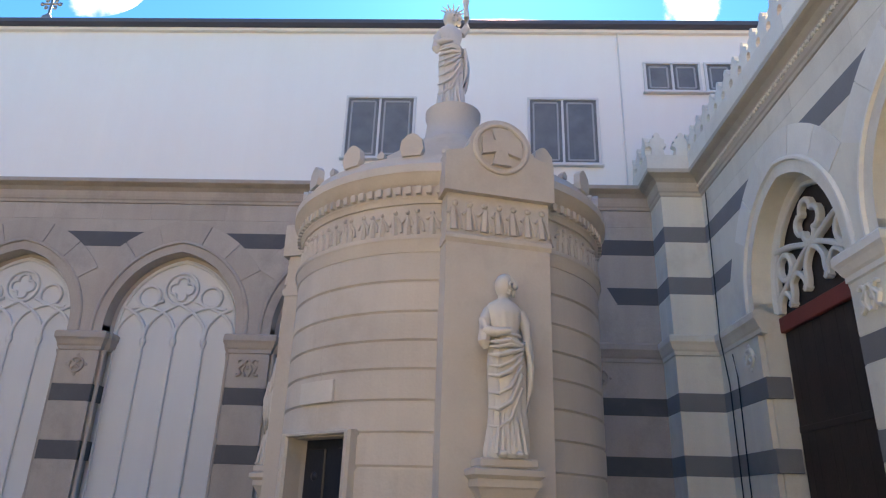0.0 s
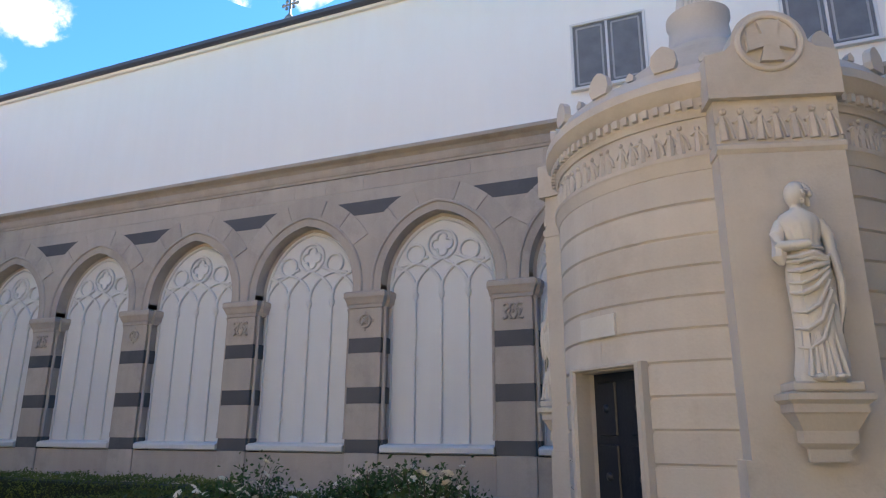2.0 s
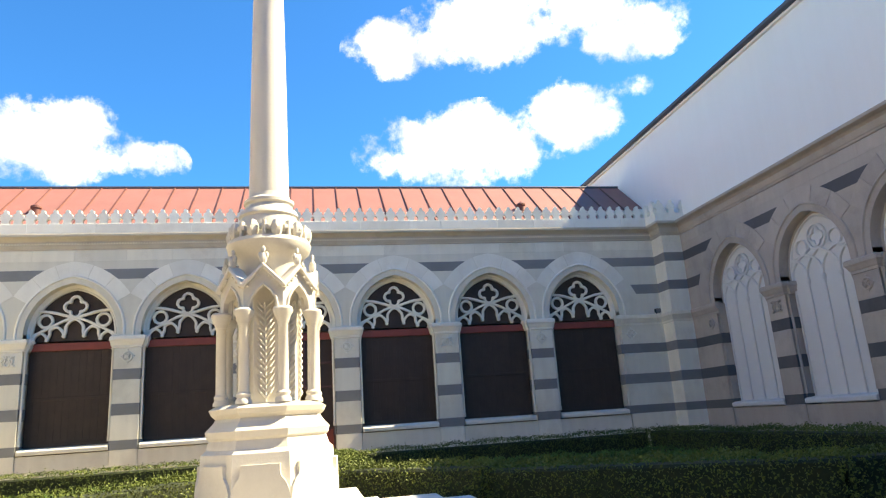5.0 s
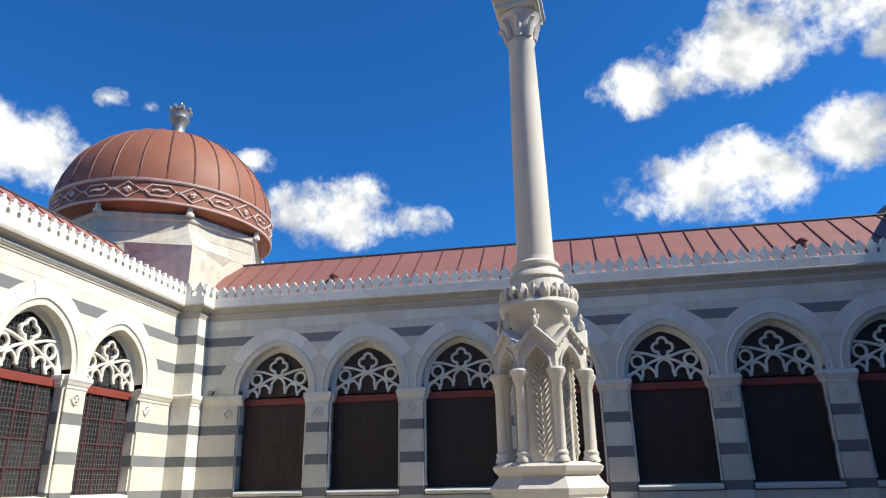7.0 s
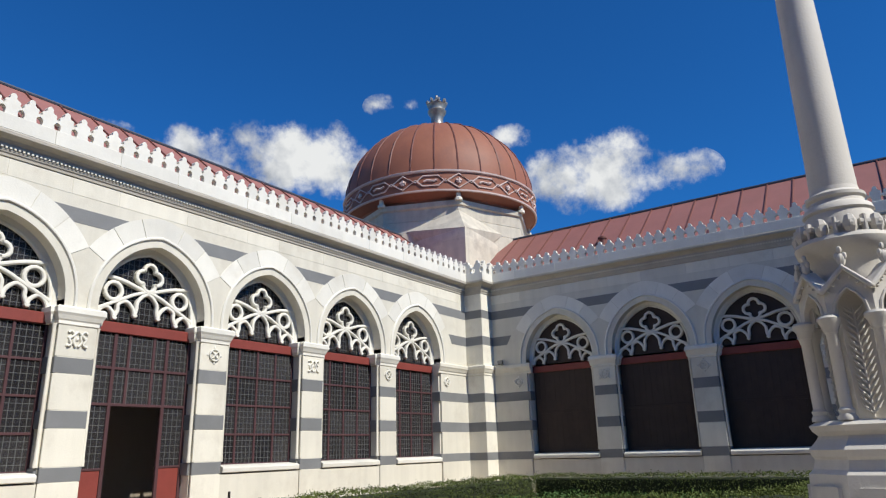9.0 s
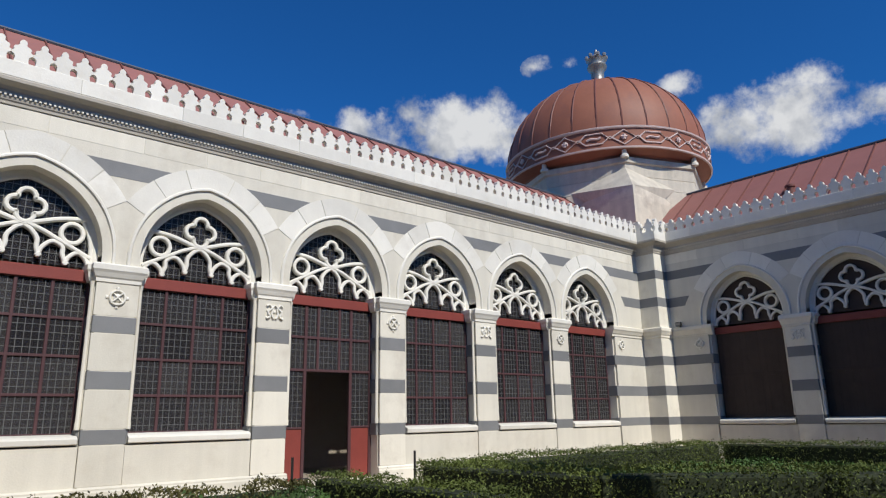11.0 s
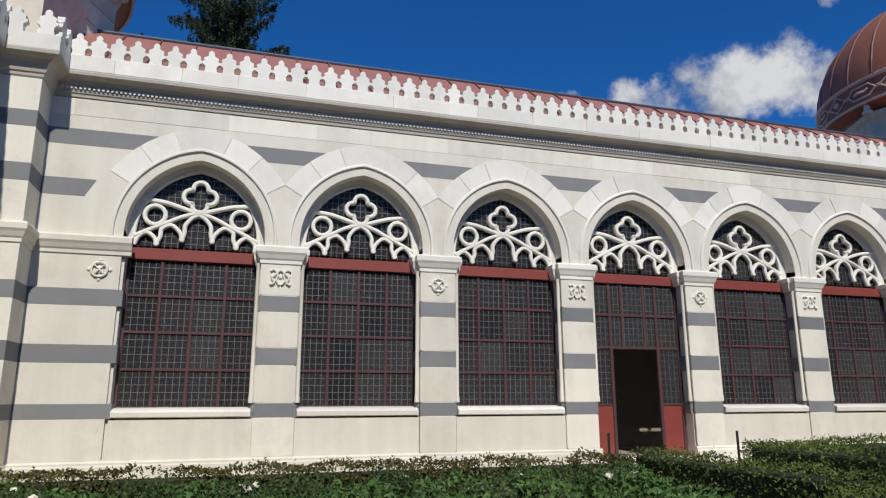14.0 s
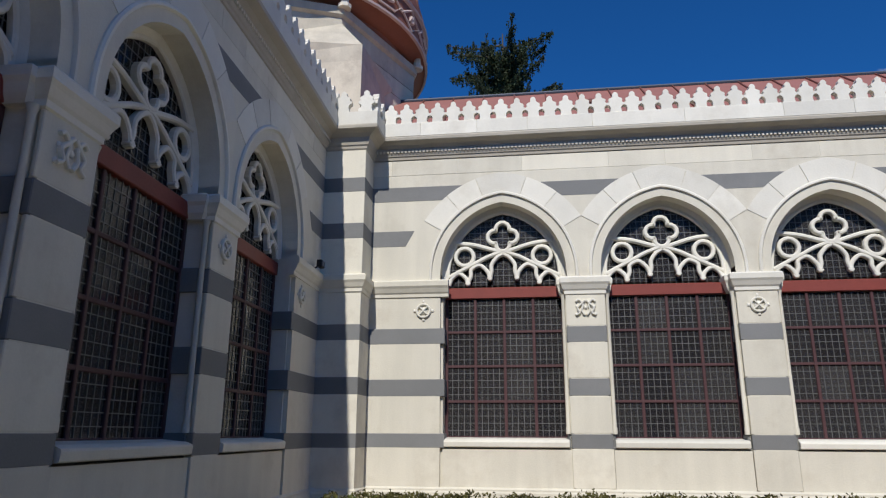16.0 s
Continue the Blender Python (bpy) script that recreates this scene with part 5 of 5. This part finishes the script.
    lib = figure(Shape(), 2.30, arm=1, crown=True)
    thing("crowned_statue", lib, STATUE, "white marble figure with a rayed crown on the cone roof", "statue", at=pose(TX - .08, TY, 8.56, 0, 0, 10), smooth=True)


mausoleum()


# ---- garden ----
def leaves(s, pts, size, rnd, up=.0):
    for x, y, z in pts:
        a, b = rnd.uniform(0, 6.283), rnd.uniform(-1.2, 1.2)
        l, w = size * rnd.uniform(.7, 1.3), size * rnd.uniform(.35, .6)
        d = Vector((math.cos(a) * math.cos(b), math.sin(a) * math.cos(b), math.sin(b) + up)).normalized()
        e = d.cross(Vector((rnd.uniform(-1, 1), rnd.uniform(-1, 1), rnd.uniform(-.4, 1)))).normalized()
        p = Vector((x, y, z))
        s.add([p - d * l * .5, p + e * w * .5, p + d * l * .5, p - e * w * .5], [(0, 1, 2, 3)])


def hedge(p, q, w, h, label, mat=None, density=440, size=.065, sparse=0.0):
    """A clipped hedge from p to q with a bumpy, leafy skin over a dark core."""
    rnd = random.Random(int(abs(p[0] * 7 + p[1] * 13) * 10))
    a = math.atan2(q[1] - p[1], q[0] - p[0])
    lx, ly = math.dist(p, q) / 2 + w * .3, w / 2
    cx, cy = (p[0] + q[0]) / 2, (p[1] + q[1]) / 2
    t = thing("hedge", None, None, label, "hedge", "clipped hedges", at=pose(cx, cy, GROUND, 0, 0, math.degrees(a)))
    c = .1 if not sparse else .16
    # solid block whose near-black green paints the shade between the leaves
    part("core", Shape().chamfer(-lx + c, lx - c, -ly + c, ly - c, -.02, h - .10 if not sparse else h * .8, .05), INNERSHADE, t)
    s = Shape()
    area = 4 * (lx + ly) * h + 4 * lx * ly
    pts = []
    for i in range(int(area * density)):
        r = rnd.random() * area
        if r < 4 * lx * ly:
            x, y, z = rnd.uniform(-lx, lx), rnd.uniform(-ly, ly), h
        else:
            z = rnd.uniform(.03, h)
            if rnd.random() < lx / (lx + ly):
                x, y = rnd.uniform(-lx, lx), rnd.choice((-ly, ly))
            else:
                x, y = rnd.choice((-lx, lx)), rnd.uniform(-ly, ly)
        if sparse and noise.noise((x * 1.1 + cx, y, z * .5)) < sparse - .35 and rnd.random() < .8:
            continue
        k = .10 * noise.noise((x * 1.3 + cx, y * 1.3 + cy, z * 1.5)) + .06 * noise.noise((x * 4 + cx, y * 4, z * 4)) + rnd.gauss(0, .035)
        if z == h:
            z += k + (.06 if rnd.random() < .04 else 0)
        elif abs(abs(y) - ly) < 1e-6:
            y += math.copysign(k, y)
        else:
            x += math.copysign(k, x)
        pts.append((x, y, z))
    leaves(s, pts, size, rnd, .25)
    tagged(part("foliage", s, mat or HEDGE, t), kind="stuff")
    return t


BOX = "clipped green box hedge beside the gravel path"
# north-west bed: its south-east side runs slantwise past the monument
hedge((-26.5, .9), (-17.2, .9), .8, .95, BOX)
hedge((-17.0, 1.0), (-14.9, 3.2), .9, .95, BOX)
hedge((-14.9, 3.4), (-11.5, 8.3), .9, .88, BOX)
hedge((-11.4, 8.5), (-11.2, 12.7), .8, .88, BOX)
hedge((-25.8, 12.9), (-11.6, 12.9), .9, .95, "clipped green box hedge along the blind arcade")
hedge((-26.4, 1.6), (-26.4, 12.4), .8, .9, "clipped green box hedge along the boarded arcade")
# north-east bed with roses
hedge((-6.9, 5.7), (-9.0, 8.0), .8, .8, BOX)
hedge((-9.1, 8.3), (-9.1, 12.6), .7, .8, BOX)
hedge((-6.6, 5.5), (-3.9, 6.2), .8, .75, BOX)
# south-west bed
hedge((-26.5, -2.7), (-17.3, -2.7), .8, .9, BOX)
hedge((-17.1, -2.9), (-14.6, -5.2), .9, .98, BOX)
hedge((-14.5, -5.4), (-11.9, -8.3), .9, .98, BOX)
hedge((-11.8, -8.5), (-11.8, -13.2), .8, .95, BOX)
hedge((-26.4, -3.3), (-26.4, -13.2), .8, .92, "clipped green box hedge along the boarded arcade")
hedge((-25.5, -13.6), (-12.2, -13.6), .9, .92, "clipped green box hedge along the sunlit arcade")
# south-east bed: its unseen north part is added by symmetry, to lessen ground bounce
hedge((-9.1, -8.5), (-9.1, -13.6), .8, .82, BOX)
hedge((-6.2, -4.9), (-8.9, -8.1), .8, .7, BOX)
hedge((-5.9, -4.6), (3.2, -4.6), .7, .6, BOX)
hedge((-8.7, -14.1), (4.0, -14.1), .5, .66, "thin browned hedge with gaps before the sunlit wall", DRYHEDGE, 620, .085, .08)
hedge((3.4, -4.9), (3.4, -13.7), .7, .6, BOX)


def cover(bed, h, label, mat, density=150, size=.12):
    """Low leafy plants that fill a bed with straight sides, given counter-clockwise."""
    x0, x1, y0, y1 = min(p[0] for p in bed), max(p[0] for p in bed), min(p[1] for p in bed), max(p[1] for p in bed)
    rnd = random.Random(int(abs(x0 * 3 + y1 * 5) * 10))
    s = Shape()
    pts = []
    for i in range(int((x1 - x0) * (y1 - y0) * density)):
        x, y = rnd.uniform(x0, x1), rnd.uniform(y0, y1)
        if any((b[0] - a[0]) * (y - a[1]) - (b[1] - a[1]) * (x - a[0]) < 0 for a, b in zip(bed, bed[1:] + bed[:1])):
            continue
        top = h * (.72 + .5 * noise.noise((x * .9, y * .9, 1.7)) + .25 * noise.noise((x * 2.7, y * 2.7, 4)))
        pts.append((x, y, GROUND + max(.03, top * (1 - rnd.expovariate(5)))))
    leaves(s, pts, size, rnd, .1)
    thing("bed_plants", s, mat, label, "plants", kind="stuff")


NW = [(-26.3, 1.2), (-17.1, 1.2), (-14.9, 3.5), (-11.5, 8.5), (-11.3, 12.8), (-26.3, 12.8)]
SW = [(-26.3, -13.5), (-11.9, -13.5), (-11.9, -8.5), (-14.5, -5.5), (-17.1, -3.0), (-26.3, -3.0)]
SE = [(-9.0, -14.0), (3.3, -14.0), (3.3, -4.7), (-6.0, -4.7), (-9.0, -8.3)]
NE = [(-6.8, 5.8), (-3.9, 6.3), (-3.5, 12.8), (-9.0, 12.8), (-9.0, 8.2)]
cover(SE, .56, "low leafy green plants in the sunny bed", SHRUB, 190)
cover(SW, .42, "low leafy green plants between hedges", SHRUB, 90)
cover(NW, .42, "low leafy plants between hedges in shade", SHRUB, 90)
cover(NE, .45, "low leafy plants under the roses", ROSELEAF, 160)
for bed in (NW, SW, SE, NE):
    soil = Shape().rings([[(x, y, z) for x, y in bed] for z in (GROUND - .1, GROUND + .03)])
    thing("bed_soil", soil, SOIL, "dark soil of a planted bed", "bed", kind="structure")


def rose_bush(x, y, h, r, seed, flowers):
    rnd = random.Random(seed)
    t = thing("rose_bush", None, None, "rose bush with white and cream flowers", "rose bush", "roses", at=pose(x, y, GROUND))
    stems, s, fl = Shape(), Shape(), []
    pts = []
    for i in range(14):
        a, l = rnd.uniform(0, 6.283), r * rnd.uniform(.3, 1)
        z = h * rnd.uniform(.75, 1.1)
        path = [(0, 0, 0), (l * .5 * math.cos(a), l * .5 * math.sin(a), z * .55), (l * math.cos(a), l * math.sin(a), z)]
        stems.tube(path, [.015, .01, .005], 4)
        for k in range(95):
            f = rnd.uniform(.25, 1)
            pts.append((l * f * math.cos(a) + rnd.gauss(0, .13), l * f * math.sin(a) + rnd.gauss(0, .13), z * f + rnd.gauss(0, .09)))
        fl.append(path[-1])
        fl.append((l * .7 * math.cos(a) + rnd.gauss(0, .1), l * .7 * math.sin(a) + rnd.gauss(0, .1), z * .8 + rnd.gauss(0, .1)))
    leaves(s, pts, .085, rnd)
    part("stem", stems, BARK, t)
    tagged(part("foliage", s, ROSELEAF, t), kind="stuff")
    for p in fl[:flowers]:
        part("flower", FLOWER, None, t, at=Matrix.Translation(p) @ pose(0, 0, 0, rnd.uniform(-40, 40), rnd.uniform(-40, 40), rnd.uniform(0, 360)) @ Matrix.Scale(rnd.uniform(.8, 1.3), 4))


fs = Shape()
for ring_r, n_pet, tilt in ((.018, 4, 1.2), (.034, 5, .7), (.05, 6, .3)):
    for k in range(n_pet):
        a = 2 * math.pi * k / n_pet + ring_r * 30
        c, q = math.cos(a), math.sin(a)
        fs.add([(0, 0, 0), (ring_r * c - .022 * q, ring_r * q + .022 * c, ring_r * tilt * .9), (ring_r * 1.25 * c, ring_r * 1.25 * q, ring_r * tilt * 1.1), (ring_r * c + .022 * q, ring_r * q - .022 * c, ring_r * tilt * .9)], [(0, 1, 2, 3)])
FLOWER = fs.mesh("flower", PETAL)
rr = random.Random(5)
for i in range(20):
    rose_bush(rr.uniform(-8.4, -4.0), rr.uniform(7.0, 12.4), rr.uniform(.95, 1.5), rr.uniform(.45, .75), 40 + i, rr.randint(6, 22))
for i in range(9):
    rose_bush(-8.2 + 1.3 * i + rr.uniform(-.3, .3), rr.uniform(-12.9, -11.2), rr.uniform(.5, .62), .45, 80 + i, rr.randint(0, 5))


# ---- small things ----
def floodlight(m, u):
    f = thing("floodlight", None, None, "small black floodlight on the corner moulding", "floodlight", "floodlights", at=m @ shift(u, 0, 5.57))
    part("bracket", Shape().tube([(0, .02, 0), (0, .12, .06), (0, .2, .10)], .02, 6), IRON, f)
    part("housing", Shape().chamfer(-.13, .13, .13, .27, .03, .21, .02), IRON, f)
    part("glass", Shape().chamfer(-.11, .11, .265, .278, .05, .19, .004), UPPERGLASS, f)


floodlight(MD, -15.75)
floodlight(MB, -14.9)
floodlight(MB, 15.9)
for u, z in ((14.75, 8.9), (14.35, 5.0)):
    thing("cable", Shape().tube([(u, .03, 0), (u + .02, .03, z * .5), (u - .03, .14 if z > 6 else .03, 5.4 if z > 6 else z * .9), (u + .1, .03, z)], .014, 6), IRON, "thin black cable down the stone wall", "cable", at=MD)
for x in (-9.5, -13.4):
    p = thing("iron_post", Shape().tube([(x, -16.0, GROUND), (x, -16.0, .95)], .035, 8), IRON, "thin black iron post by the doorway", "post", "iron posts")
    part("rail", Shape().tube([(x - .45, -16.0, .42), (x, -16.0, .42)], .02, 6), IRON, p)
random.seed(3)
lf = Shape()
leaves(lf, [(random.gauss(0, .16), random.gauss(0, .10), .05 + abs(random.gauss(0, .04))) for i in range(160)], .12, random.Random(2))
thing("fallen_sprig", lf, ROSELEAF, "fallen green leafy sprig on the gravel", "sprig", kind="stuff", at=pose(-10.6, 4.3, GROUND))


# ---- tall cedar behind the south roof ----
def cedar(x, y, h):
    rnd = random.Random(11)
    t = thing("cedar_tree", None, None, "dark green cedar with drooping branches behind the roof", "tree", at=pose(x, y, GROUND))
    part("trunk", Shape().tube([(0, 0, 0), (.1, 0, h * .5), (0, .1, h)], [.5, .3, .04], 10), BARK, t, smooth=True)
    s, limbs = Shape(), Shape()
    for i in range(58):
        f = .60 + .39 * (i // 5) / 11.6 + rnd.uniform(-.012, .012)
        z0, a = h * f, i * 2.4 + rnd.uniform(-.3, .3)
        L = (1.0 - f) * h * .16 + rnd.uniform(1.6, 4.3)
        rise = rnd.uniform(-.05, .45)

        def at(q):
            return Vector((L * q * math.cos(a), L * q * math.sin(a), z0 + L * (-.25 * q + (.25 + rise) * q * q)))

        limbs.tube([at(q) for q in (0, .35, .7, 1)], [.09, .07, .05, .02], 5)
        # hanging sprays along the limb, shorter towards its tip
        for k in range(int(L * 17)):
            q = rnd.uniform(.12, 1.03)
            top = at(q)
            b = rnd.gauss(0, .16) * (1.1 - q)
            n = int(26 * (1.15 - q)) + 5
            drop = (.45 + .8 * (1.05 - q)) * rnd.uniform(.5, 1.3)
            pts = [(top.x - b * math.sin(a) * L + rnd.gauss(0, .05), top.y + b * math.cos(a) * L + rnd.gauss(0, .05), top.z + .06 - drop * (m / n) ** 1.2) for m in range(n)]
            leaves(s, pts, .20, rnd, -.9)
    part("limb", limbs, BARK, t)
    tagged(part("needles", s, CEDAR, t), kind="stuff")


cedar(1.6, -45, 30.6)

# from units of the plan to metres
for ob in list(scene.objects):
    if ob.parent is None and ob.type in {"MESH", "EMPTY"}:
        ob.matrix_world = Matrix.Scale(SCALE, 4) @ ob.matrix_world
